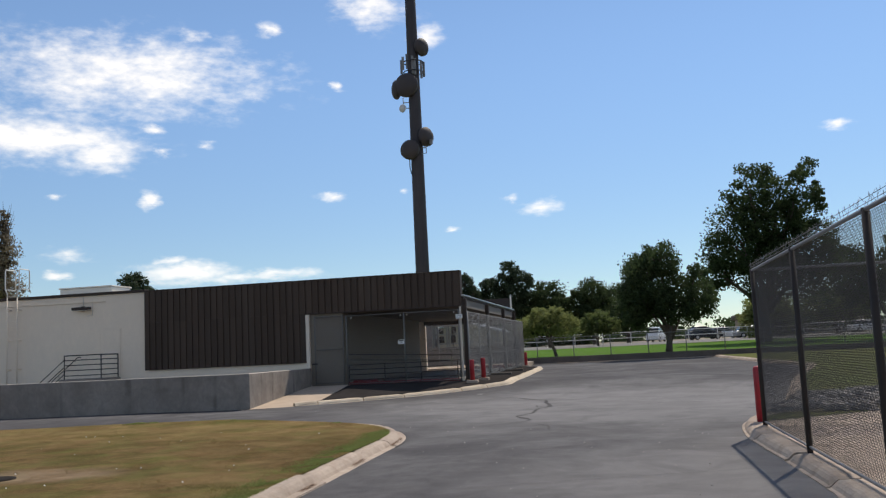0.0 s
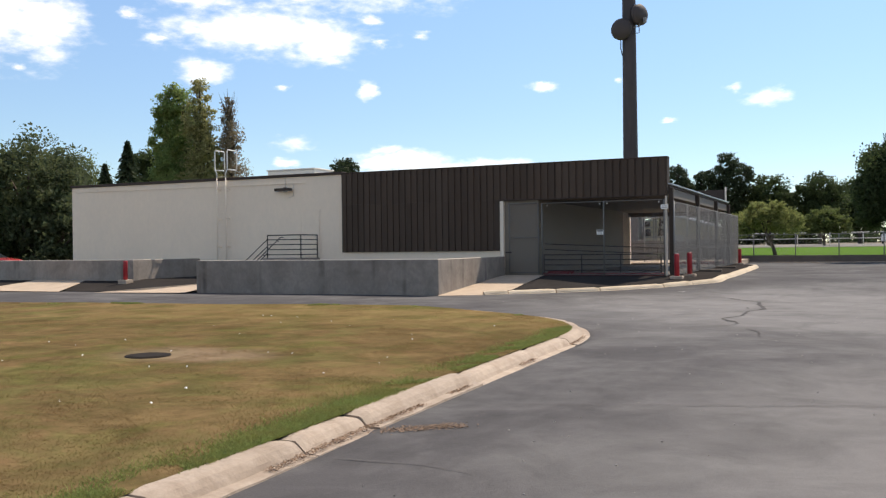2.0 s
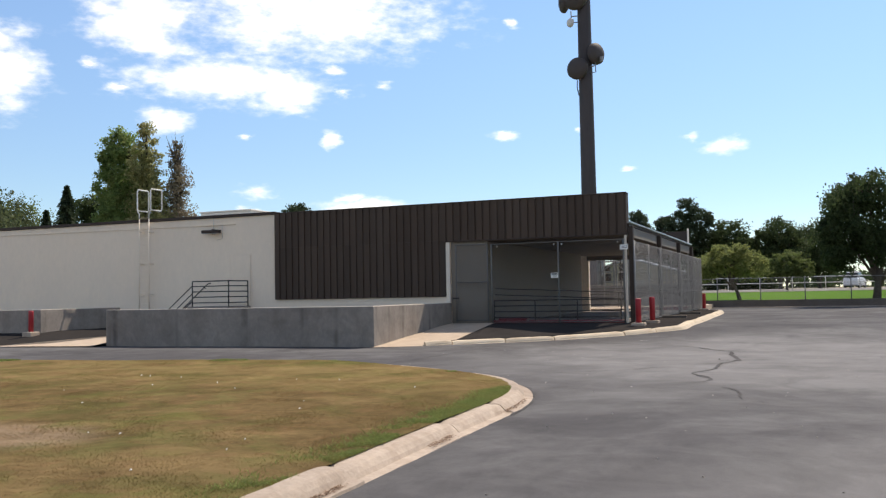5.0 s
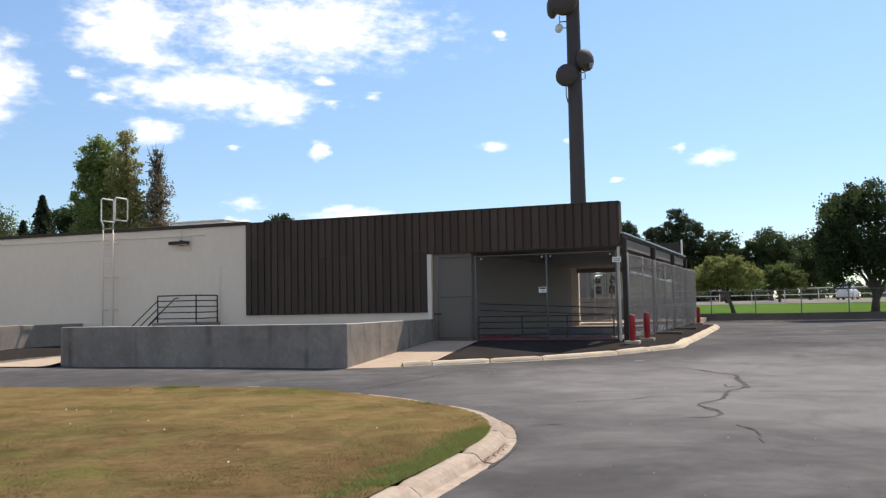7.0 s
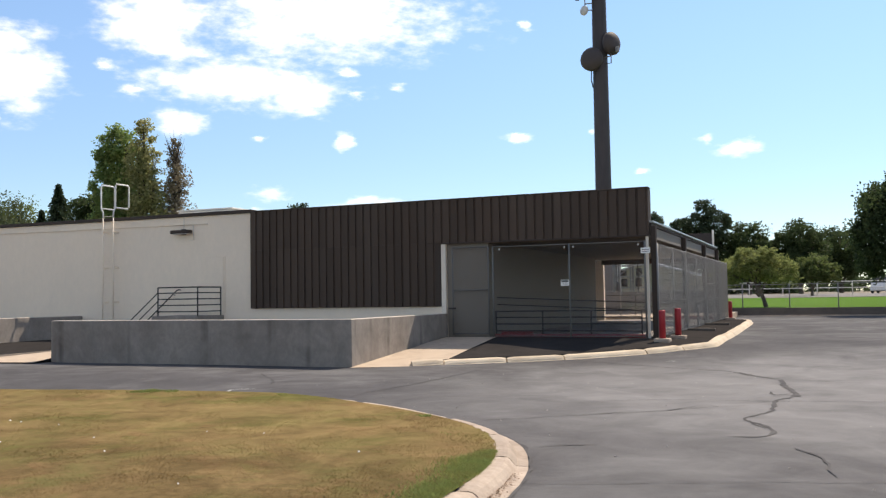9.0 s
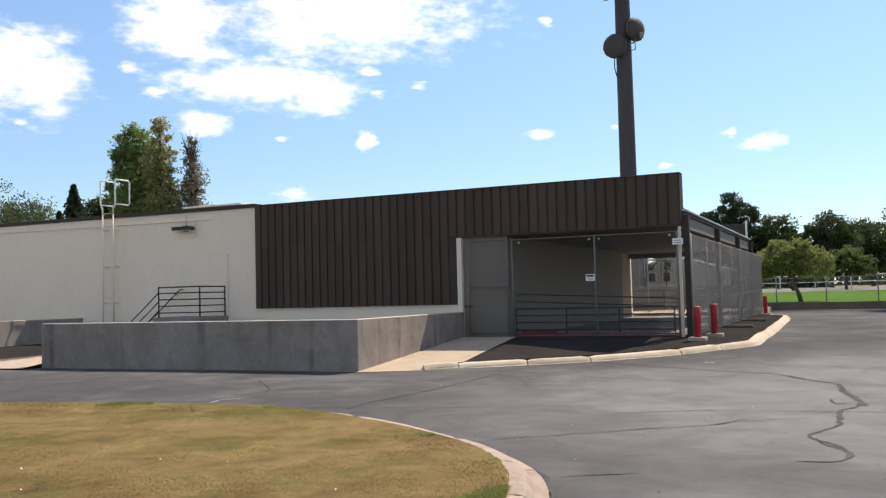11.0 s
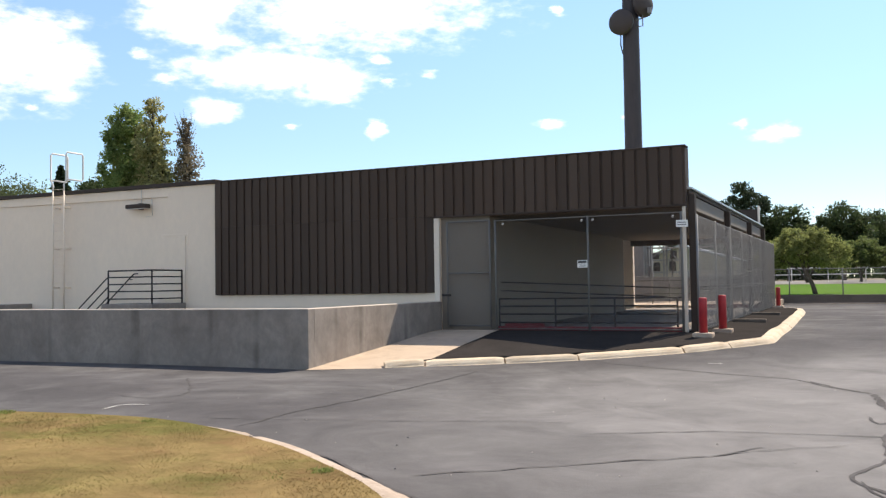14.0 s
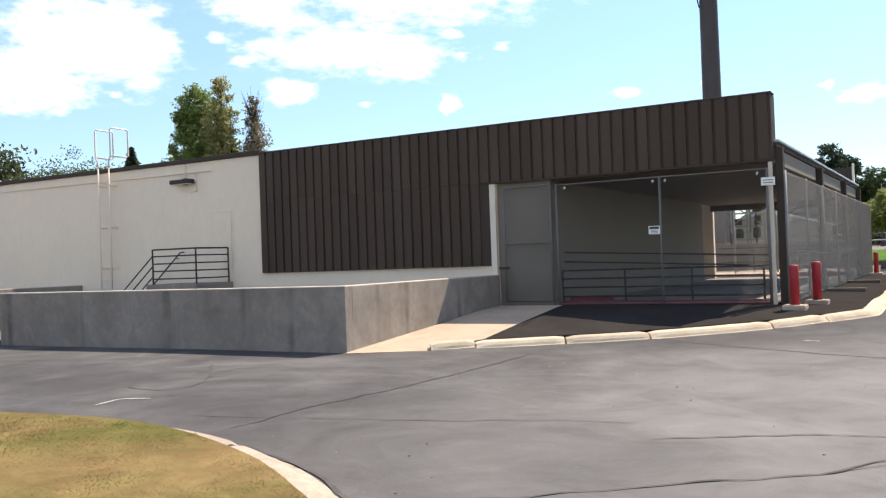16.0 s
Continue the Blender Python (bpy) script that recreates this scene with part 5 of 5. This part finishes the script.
for a, b in (((-0.9, 2.3), (0.0, 3.0)), ((0.0, 3.0), (0.9, 2.3)), ((-0.9, 3.6), (0.0, 3.0))):
    part("brace", tube([(a[0], -0.33, a[1]), (b[0], -0.33, b[1])], 0.035), GALV, rack)
for x, z, h in ((-0.45, 1.72, 0.45), (0.45, 1.72, 0.5), (0.5, 2.42, 0.42), (-0.5, 2.42, 0.3)):
    part("transformer", tube([(x, -0.1, z), (x, -0.1, z + h), (x, -0.1, z + h + 0.06)], 0.2, seg=14, taper=[0.2, 0.2, 0.12]), DARKPIPE, rack)
part("pipe", tube([(-0.8, -0.5, 0), (-0.8, -0.5, 2.0), (0.2, -0.5, 2.02), (0.2, -0.5, 4.2)], 0.05), GREYBOX, rack)
part("pipe", tube([(0.5, -0.5, 0), (0.5, -0.5, 3.3), (1.6, -0.5, 3.32)], 0.04), DARKPIPE, rack)
screen = thing("fence", (-15.2, 64.4, 0.64), "grey slatted chain-link fence in the rear yard", "fence")
slat = mesh_of("slat", box((-0.042, -0.006, 0.05), (0.042, 0.006, 1.36)), GREYBOX)
for k in range(92):
    part("slat", slat, GREYBOX, screen, at=(0.06 + 0.09 * k, 0, 0))
for k in range(5):
    part("post", tube([(2.08 * k, 0.04, 0), (2.08 * k, 0.04, 1.46)], 0.03), GALV, screen)
part("rail", tube([(0, 0.04, 1.42), (8.32, 0.04, 1.42)], 0.022), GALV, screen)
pipe_rail("handrail", (-16.0, 63.6), (-7.5, 63.6), 0.62, "pale pipe railing in the rear yard", 5, (0.5, 0.85, 1.2))
shed = thing("shed", (-14.5, 90, 0.5), "tan block shed with a shallow gable roof", "building")
part("wall", box((-5.2, 0, 0), (2.8, 6, 2.9), 0.02), TANWALL, shed)
bm = bmesh.new()
ring = [(-5.6, 2.85), (-1.2, 4.1), (3.2, 2.85), (3.2, 2.97), (-1.2, 4.25), (-5.6, 2.97)]
rows = [[bm.verts.new((x, y, z)) for x, z in ring] for y in (-0.4, 6.4)]
for k in range(6):
    bm.faces.new((rows[0][k], rows[0][(k + 1) % 6], rows[1][(k + 1) % 6], rows[1][k]))
bm.faces.new(rows[0][::-1])
bm.faces.new(rows[1])
bmesh.ops.recalc_face_normals(bm, faces=bm.faces)
part("roof", bm, FLASHING, shed)
bm = bmesh.new()
g = [bm.verts.new((x, y, z)) for y in (0.0, 0.2) for x, z in ((-5.2, 2.9), (2.8, 2.9), (-1.2, 4.05))]
for q in ((0, 1, 2), (5, 4, 3), (0, 3, 4, 1), (1, 4, 5, 2), (2, 5, 3, 0)):
    bm.faces.new([g[i] for i in q])
bmesh.ops.recalc_face_normals(bm, faces=bm.faces)
part("gable", bm, TANWALL, shed)
part("door", box((-0.9, -0.03, 0), (0.1, -0.004, 2.1), 0.005), GREYDOOR, shed)


# ---- vehicles ----
def car(x, y, z, turn, paint, label, tall=1.0):
    root = thing("car", (x, y, z), label, "car", "parked cars")
    root.rotation_euler = (0, 0, radians(turn))

    def loft(sections, name, material):
        bm = bmesh.new()
        rows = []
        for px, w, z0, z1 in sections:
            r = 0.12 * (z1 - z0)
            rows.append([bm.verts.new((px, sy, sz)) for sy, sz in ((-w, z0), (-w - 0.02, z0 + 2.5 * r), (-w + 0.05, z1 - r), (-w + 0.16, z1), (w - 0.16, z1), (w - 0.05, z1 - r), (w + 0.02, z0 + 2.5 * r), (w, z0))])
        for a, b in zip(rows, rows[1:]):
            for k in range(8):
                bm.faces.new((a[k], a[(k + 1) % 8], b[(k + 1) % 8], b[k]))
        bm.faces.new(rows[0][::-1])
        bm.faces.new(rows[-1])
        bmesh.ops.recalc_face_normals(bm, faces=bm.faces)
        return part(name, bm, material, root)

    loft([(-2.3, 0.72, 0.42, 0.75), (-2.2, 0.84, 0.3, 0.95 * tall), (-1.2, 0.88, 0.26, 1.0 * tall), (1.0, 0.88, 0.26, 0.98 * tall), (2.0, 0.84, 0.3, 0.86 * tall), (2.3, 0.7, 0.42, 0.68)], "body", paint)
    loft([(-1.95, 0.7, 0.94 * tall, 1.05 * tall), (-1.5, 0.72, 0.95 * tall, 1.46 * tall), (0.1, 0.72, 0.97 * tall, 1.5 * tall), (1.05, 0.7, 0.95 * tall, 1.02 * tall)], "window_band", GLASS)
    loft([(-1.55, 0.62, 1.44 * tall, 1.5 * tall), (-0.6, 0.66, 1.48 * tall, 1.56 * tall), (0.15, 0.62, 1.47 * tall, 1.53 * tall)], "roof", paint)
    for wx in (-1.4, 1.4):
        for wy in (-0.8, 0.8):
            wheel = part("wheel", tube([(wx, wy - 0.11, 0.33), (wx, wy + 0.11, 0.33)], 0.33, seg=18), RUBBER, root)
            out = 0.115 if wy > 0 else -0.115
            part("rim", tube([(wx, wy + out * 0.8, 0.33), (wx, wy + out, 0.33)], 0.2, seg=14), PALEMETAL, wheel)
    for wy in (-0.6, 0.6):
        part("headlight", box((2.2, wy - 0.14, 0.6), (2.3, wy + 0.14, 0.72), 0.02), PALEMETAL, root)
    return root


car(4.9, 124, 1.5, 75, CARWHITE, "white van parked in the far lot", 1.25)
car(11.0, 122, 1.5, 20, CARDARK, "dark pickup parked in the far lot", 1.15)
car(14.0, 126, 1.5, 15, CARWHITE, "white saloon car parked in the far lot")
car(17.2, 124, 1.5, 10, CARSILVER, "silver saloon car parked in the far lot")
car(23.0, 128, 1.5, 5, CARDARK, "dark saloon car parked in the far lot")
car(30.0, 118, 1.5, 8, CARWHITE, "white saloon car parked beyond the lawn")
car(-51.5, 43.5, 0.44, 15, CARRED, "red car parked beside the building end")
house = thing("house", (34, 160, 1.6), "low pale house with a red-brown roof", "building")
part("wall", box((-14, -4, 0), (6, 4, 2.8), 0.02), TANWALL, house)
part("roof", box((-14.6, -4.6, 2.805), (6.6, 4.6, 3.7), 0.3), BARK, house)


# ---- trees ----
def leaf_mesh(lobes, clumps, each, size, seed, material, spread=0.16):
    """Leaves as small tilted quads in clumps over uneven lobes (x, y, z, rx, ry, rz)."""
    r = np.random.default_rng(seed)
    total = sum(l[3] * l[5] for l in lobes)
    centres = []
    for lx, ly, lz, rx, ry, rz in lobes:
        for _ in range(max(5, int(clumps * rx * rz / total))):
            d = r.normal(size=3)
            d /= np.linalg.norm(d)
            rad = r.uniform(0.25, 1.0) ** 0.45 * (1 + 0.3 * noise.noise((d[0] * 2.1 + seed, d[1] * 2.1, d[2] * 2.1 + lx)))
            c = np.array((lx, ly, lz)) + d * rad * np.array((rx, ry, rz))
            sig = spread * min(rx, rz) * r.uniform(0.6, 1.4)
            n = int(each * r.uniform(0.6, 1.4))
            centres.append(c + np.clip(r.normal(size=(n, 3)), -1.7, 1.7) * sig * np.array((1, 1, 0.75)))
    p = np.concatenate(centres)
    a = r.normal(size=p.shape)
    a /= np.linalg.norm(a, axis=1)[:, None]
    b = np.cross(a, r.normal(size=p.shape))
    b /= np.linalg.norm(b, axis=1)[:, None]
    s = (size * r.uniform(0.6, 1.35, len(p)))[:, None]
    quads = np.stack([p - a * s, p - b * s * 0.55, p + a * s, p + b * s * 0.55], 1).reshape(-1, 3)
    return raw("crown", quads.tolist(), np.arange(len(quads)).reshape(-1, 4).tolist(), material)


def limbs(lobes, h0, r0, seed):
    rr = random.Random(seed)
    bm = bmesh.new()
    for lx, ly, lz, rx, ry, rz in lobes:
        tube([(0, 0, h0 * 0.55), (lx * 0.3, ly * 0.3, h0 + 0.25 * (lz - h0)), (lx * 0.8, ly * 0.8, lz), (lx + rr.uniform(-0.3, 0.3) * rx, ly, lz + 0.6 * rz)], 0.1, bm, 6, [r0 * 0.6, r0 * 0.45, r0 * 0.3, r0 * 0.06])
        for _ in range(4):
            a = rr.uniform(0, 6.28)
            tube([(lx * 0.7, ly * 0.7, lz - 0.35 * rz), (lx + 0.4 * rx * math.cos(a), ly + 0.4 * ry * math.sin(a), lz + rr.uniform(-0.2, 0.3) * rz), (lx + 0.85 * rx * math.cos(a), ly + 0.85 * ry * math.sin(a), lz + rr.uniform(0, 0.5) * rz)], 0.1, bm, 5, [r0 * 0.28, r0 * 0.16, r0 * 0.03])
    return bm


def tree(x, y, z, lobes, material, label, seed, clumps=110, each=42, size=0.3, r0=0.3, h0=2.0, lean=(0, 0), spread=0.16):
    root = thing("tree", (x, y, z), label, "tree")
    part("trunk", tube([(-lean[0], -lean[1], -0.3), (-lean[0] * 0.6, -lean[1] * 0.6, h0 * 0.4), (0, 0, h0), (0.1, 0, h0 * 1.35)], r0, None, 10, [r0 * 1.25, r0, r0 * 0.8, r0 * 0.5]), BARK, root)
    part("bough", limbs(lobes, h0, r0, seed), BARK, root)
    part("crown", leaf_mesh(lobes, int(clumps * 1.25), int(each * 1.8), size * 0.62, seed, material, spread), material, root)
    return root


def conifer(x, y, z, h, w, material, label, seed, tiers=30, each=34, size=0.24):
    root = thing("tree", (x, y, z), label, "tree")
    part("trunk", tube([(0, 0, -0.3), (0, 0, h * 0.5), (0, 0, h * 0.97)], 0.3, None, 8, [0.28, 0.18, 0.03]), BARK, root)
    r = np.random.default_rng(seed)
    n = tiers * each * 9
    u = r.uniform(0, 1, n) ** 1.35
    whorl = 1 - 0.5 * ((u * tiers * 0.6) % 1.0)
    turn = r.uniform(0, 2 * math.pi, n)
    lobe = 0.72 + 0.28 * np.sin(turn * 5 + np.floor(u * tiers * 0.6) * 2.1)
    rad = (w * (1 - u) ** 0.9 * whorl * lobe + 0.1) * np.sqrt(r.uniform(0.05, 1, n))
    p = np.stack([rad * np.cos(turn), rad * np.sin(turn), h * (0.06 + 0.94 * u) - 0.22 * rad], 1)
    a = np.stack([np.cos(turn), np.sin(turn), r.uniform(-0.5, 0.1, n)], 1) + r.normal(size=p.shape) * 0.35
    a /= np.linalg.norm(a, axis=1)[:, None]
    b = np.cross(a, r.normal(size=p.shape))
    b /= np.linalg.norm(b, axis=1)[:, None]
    s = (size * r.uniform(0.6, 1.3, n))[:, None]
    quads = np.stack([p - a * s, p - b * s * 0.4, p + a * s, p + b * s * 0.4], 1).reshape(-1, 3)
    part("crown", raw("crown", quads.tolist(), np.arange(len(quads)).reshape(-1, 4).tolist(), material), material, root)
    return root


def polar(azim, r, x0=-0.08, y0=4.2):
    return x0 + r * math.sin(radians(azim)), y0 + r * math.cos(radians(azim))


def grown(lobes, k):
    return [tuple(c * k for c in lobe) for lobe in lobes]


# left: dense trees beyond the building's end and the poplars behind it
x, y = polar(-50.2, 74)
tree(x, y, 0, [(0, 0, 6.3, 3.6, 4, 4.6), (-3.0, 0, 5.0, 3.4, 4, 4.6), (2.4, 1, 4.2, 2.8, 3, 3.8), (0.5, 0, 2.6, 4.2, 4, 2.6), (4.2, 0, 2.6, 2.2, 3, 2.6)], LEAF_SHADE, "dense grey-green tree reaching the ground", 11, 330, 46, 0.26, 0.4, 1.6)
x, y = polar(-54.5, 76)
tree(x, y, 0, [(0, 0, 5.5, 4.5, 4, 4.5), (-4.0, 0, 4.0, 3.5, 4, 4.0), (3.0, 0, 3.2, 3.6, 4, 3.2)], LEAF_DARK, "dense dark green tree reaching the ground", 12, 220, 44, 0.28, 0.4, 1.6)
x, y = polar(-47.1, 147)
tree(x, y, -0.8, grown([(0, 0, 7.2, 3.6, 3.6, 4.0), (-3.6, 0, 7.0, 3.2, 3, 3.9), (3.0, 0, 4.8, 2.4, 3, 3.0)], 1.6), LEAF_MID, "broad pale green tree behind the building", 13, 200, 42, 0.3, 0.35, 2)
x, y = polar(-48.7, 138)
tree(x, y, -0.8, grown([(0, 0, 6.9, 3.2, 3.6, 4.4), (-2.6, 0, 6.5, 3.0, 3, 4.2), (2.4, 0, 5.8, 2.6, 3, 4.0)], 1.6), LEAF_SHADE, "broad dense tree beside the building end", 22, 220, 44, 0.28, 0.35, 2)
x, y = polar(-45.6, 127)
conifer(x, y, 0, 13.4, 5.0, LEAF_PINE, "small dark spruce behind the building", 14)
x, y = polar(-44.4, 103.7)
conifer(x, y, 0, 13.9, 5.6, LEAF_PINE, "dark pointed spruce behind the building", 15)
x, y = polar(-43.0, 126)
tree(x, y, 0, [(0, 0, 12.4, 3.0, 3, 3.4), (1.9, 0, 10.0, 2.9, 3, 4.0), (-1.9, 0, 10.6, 2.5, 3, 3.8), (0, 0, 6.5, 3.4, 3, 4.0)], LEAF_DARK, "round dark green tree behind the building", 16, 170, 44, 0.3, 0.35, 2)
x, y = polar(-41.3, 120)
tree(x, y, 0, [(-1.0, 0, 21.0, 1.3, 1.4, 2.4), (-2.5, 0, 19.4, 1.2, 1.5, 2.6), (0.9, 0, 19.4, 1.5, 1.5, 3.2), (-2.6, 0, 16.0, 1.5, 1.6, 2.8), (0.0, 0, 15.6, 2.0, 2.2, 3.6), (1.9, 0, 14.6, 1.7, 1.9, 3.6), (0.4, 0, 10.0, 2.8, 2.8, 4.4), (-2.3, 0, 11.6, 1.7, 1.6, 3.0)], LEAF_POPLAR, "tall green poplar behind the building", 17, 420, 34, 0.3, 0.35, 4, spread=0.27)
x, y = polar(-40.05, 116)
tree(x, y, 0, [(0.1, 0, 21.2, 0.8, 1.2, 2.8), (-0.9, 0, 18.0, 1.1, 1.4, 3.0), (1.0, 0, 17.6, 0.9, 1.4, 3.4), (1.7, 0, 14.0, 0.9, 1.4, 3.4), (0.1, 0, 13.6, 1.7, 1.9, 4.0), (2.0, 0, 9.6, 1.6, 1.8, 3.4), (0, 0, 8.6, 2.2, 2.4, 4.0)], LEAF_YELLOW, "tall yellowing poplar behind the building", 18, 300, 24, 0.28, 0.35, 4, spread=0.34)
x, y = polar(-38.3, 116)
bare = tree(x, y, 0, [(0, 0, 18.8, 0.7, 1.0, 3.2), (0.7, 0, 15.6, 0.9, 1.3, 3.4), (-0.5, 0, 13.4, 1.2, 1.5, 3.6), (0.7, 0, 10.4, 1.6, 1.9, 3.6), (-1.0, 0, 9.4, 1.6, 1.9, 3.6)], LEAF_DRY, "tall half-bare brown poplar behind the building", 19, 230, 18, 0.24, 0.3, 4, spread=0.36)
bm = bmesh.new()
rb = random.Random(3)
for k in range(130):
    a, z0 = rb.uniform(0, 6.28), rb.uniform(6, 19)
    q = Vector((rb.uniform(0.4, 1.4) * math.cos(a), rb.uniform(0.4, 1.4) * math.sin(a), z0 + rb.uniform(2.0, 4.5)))
    tube([(0, 0, z0), q * 0.5 + Vector((0, 0, z0 * 0.5)), q], 0.04, bm, 4, [0.07, 0.04, 0.012])
part("twig", bm, BARK, bare, "bare brown twigs")
x, y = polar(-31.0, 112)
tree(x, y, 0, [(0, 0, 11.0, 1.9, 1.9, 1.9), (1.2, 0, 9.5, 1.8, 2, 2.0), (-1.2, 0, 9.3, 1.7, 2, 2.0)], LEAF_PINE, "dark pine showing above the roof", 20, 150, 40, 0.26, 0.3, 4)
x, y = polar(-33.0, 118)
conifer(x, y, 0, 9.4, 3.0, LEAF_PINE, "dark pine behind the roof", 21)

# right: pines and round trees beyond the lawn
for azim, r, h, w, seed in ((-9.75, 180, 11.6, 3.6, 30), (-8.3, 188, 11.2, 3.2, 31), (-6.7, 185, 13.5, 5.0, 38)):
    x, y = polar(azim, r)
    tree(x, y, 0.7, grown([(0, 0, h - 1.6, w * 0.3, w * 0.3, 1.3), (w * 0.28, 0, h - 3.4, w * 0.36, w * 0.36, 1.4), (-w * 0.3, 0, h - 3.8, w * 0.36, w * 0.36, 1.5), (w * 0.1, 0, h - 5.6, w * 0.55, w * 0.5, 1.8), (-w * 0.2, 0, h - 7.6, w * 0.66, w * 0.5, 2.2)], 1.45),
         LEAF_PINE, "dark open-crowned pine beyond the park lawn", seed, 240, 46, 0.32, 0.35, 4, spread=0.2)
for azim, r, top, wide, mat, seed in ((-4.35, 185, 10.9, 3.4, LEAF_DARK, 33), (-1.55, 182, 11.1, 3.5, LEAF_DARK, 34), (0.6, 195, 10.6, 3.8, LEAF_DARK, 35), (-2.9, 205, 6.6, 3.5, LEAF_DARK, 36), (-5.6, 200, 8.6, 3.8, LEAF_DARK, 37)):
    x, y = polar(azim, r)
    tree(x, y, 0.8, grown([(0, 0, top - 2.9, wide * 0.8, wide, 2.8), (-wide * 0.5, 0, top - 4.6, wide * 0.6, wide, 2.8), (wide * 0.5, 0, top - 4.8, wide * 0.65, wide, 2.7), (0, 0, top - 6.2, wide * 0.9, wide, 2.4)], 1.3),
         mat, "round dark green tree beyond the lawn", seed, 220, 46, 0.36, 0.4, 2.5)
tree(-5.45, 74.1, 0.85, grown([(-0.4, 0, 2.9, 2.0, 1.8, 1.15), (1.3, 0, 2.5, 1.5, 1.5, 1.05), (-1.9, 0, 2.4, 1.2, 1.3, 1.0), (0.2, 0, 3.5, 1.3, 1.2, 0.8), (-1.0, 0, 3.4, 0.9, 1.0, 0.7)], 0.95),
     LEAF_OLIVE, "small spreading olive-green tree with a leaning trunk on the lawn", 40, 170, 40, 0.13, 0.13, 1.3, lean=(-0.5, 0), spread=0.2)
x, y = polar(-1.3, 104)
tree(x, y, 1.2, [(0, 0, 3.0, 1.7, 2, 1.4), (1.5, 0, 2.5, 1.3, 1.5, 1.1), (-1.2, 0, 2.4, 1.2, 1.5, 1.0)], LEAF_MID, "small round green tree on the lawn", 41, 120, 46, 0.2, 0.14, 1.3)
x, y = polar(3.2, 71, 0.05, 1.4)
tree(x, y, 0.85, [(-1.3, 0, 5.2, 2.3, 2.4, 2.9), (-0.5, 0, 7.1, 1.6, 1.8, 1.5), (-2.2, 0, 3.9, 1.7, 2.0, 2.0), (2.1, 0, 4.3, 1.6, 2, 2.2), (0.7, 0, 3.8, 1.8, 2, 1.8), (-2.0, 0, 6.4, 1.2, 1.4, 1.3)], LEAF_DARK, "broad dark green park tree with a forked trunk", 42, 330, 52, 0.17, 0.24, 1.5, lean=(0.2, 0))
x, y = polar(8.6, 92, 0.19, 0.22)
tree(x, y, 1.1, [(0.0, 0, 13.0, 2.6, 3, 5.0), (4.4, 0, 13.4, 2.0, 3, 5.0), (2.2, 0, 11.0, 2.4, 3, 3.6), (-1.8, 0, 9.5, 3.4, 3, 4.0), (4.4, 0, 8.2, 3.4, 3, 4.0), (-4.2, 0, 6.4, 2.4, 2, 2.2), (6.6, 0, 7.4, 1.8, 2, 2.2), (1.2, 0, 7.0, 3.4, 3, 3.2)], LEAF_DARK, "very tall dark green cottonwood beside the lot", 43, 420, 52, 0.24, 0.5, 4)
for azim, r, top, wide, mat, seed in ((8.8, 118, 5.5, 3.0, LEAF_OLIVE, 44), (15.5, 84, 8.0, 4.2, LEAF_DARK, 45), (19.5, 90, 9.5, 4.5, LEAF_DARK, 46), (12.6, 130, 6.5, 5.0, LEAF_MID, 47)):
    x, y = polar(azim, r, 0.19, 0.22)
    tree(x, y, 1.1, [(0, 0, top - 2.4, wide, wide, 2.6), (-wide * 0.5, 0, top - 3.4, wide * 0.7, wide, 2.2), (wide * 0.5, 0, top - 3.2, wide * 0.7, wide, 2.3)], mat, "green park tree beyond the lawn", seed, 170, 46, 0.26, 0.3, 1.6)

# far woods closing the horizon
lobes = []
rw = random.Random(12)
for k in range(150):
    a = rw.uniform(-62, 40)
    r = rw.uniform(260, 330)
    x, y = polar(a, r)
    w = rw.uniform(4, 8)
    lobes.append((x, y, rw.uniform(1.5, 4.5), w, w, rw.uniform(2.5, 4.2)))
solo("far_woods", leaf_mesh(lobes, 2600, 22, 0.55, 60, LEAF_DARK, 0.2), LEAF_DARK, "dark green belt of distant trees", "woods", kind="stuff")
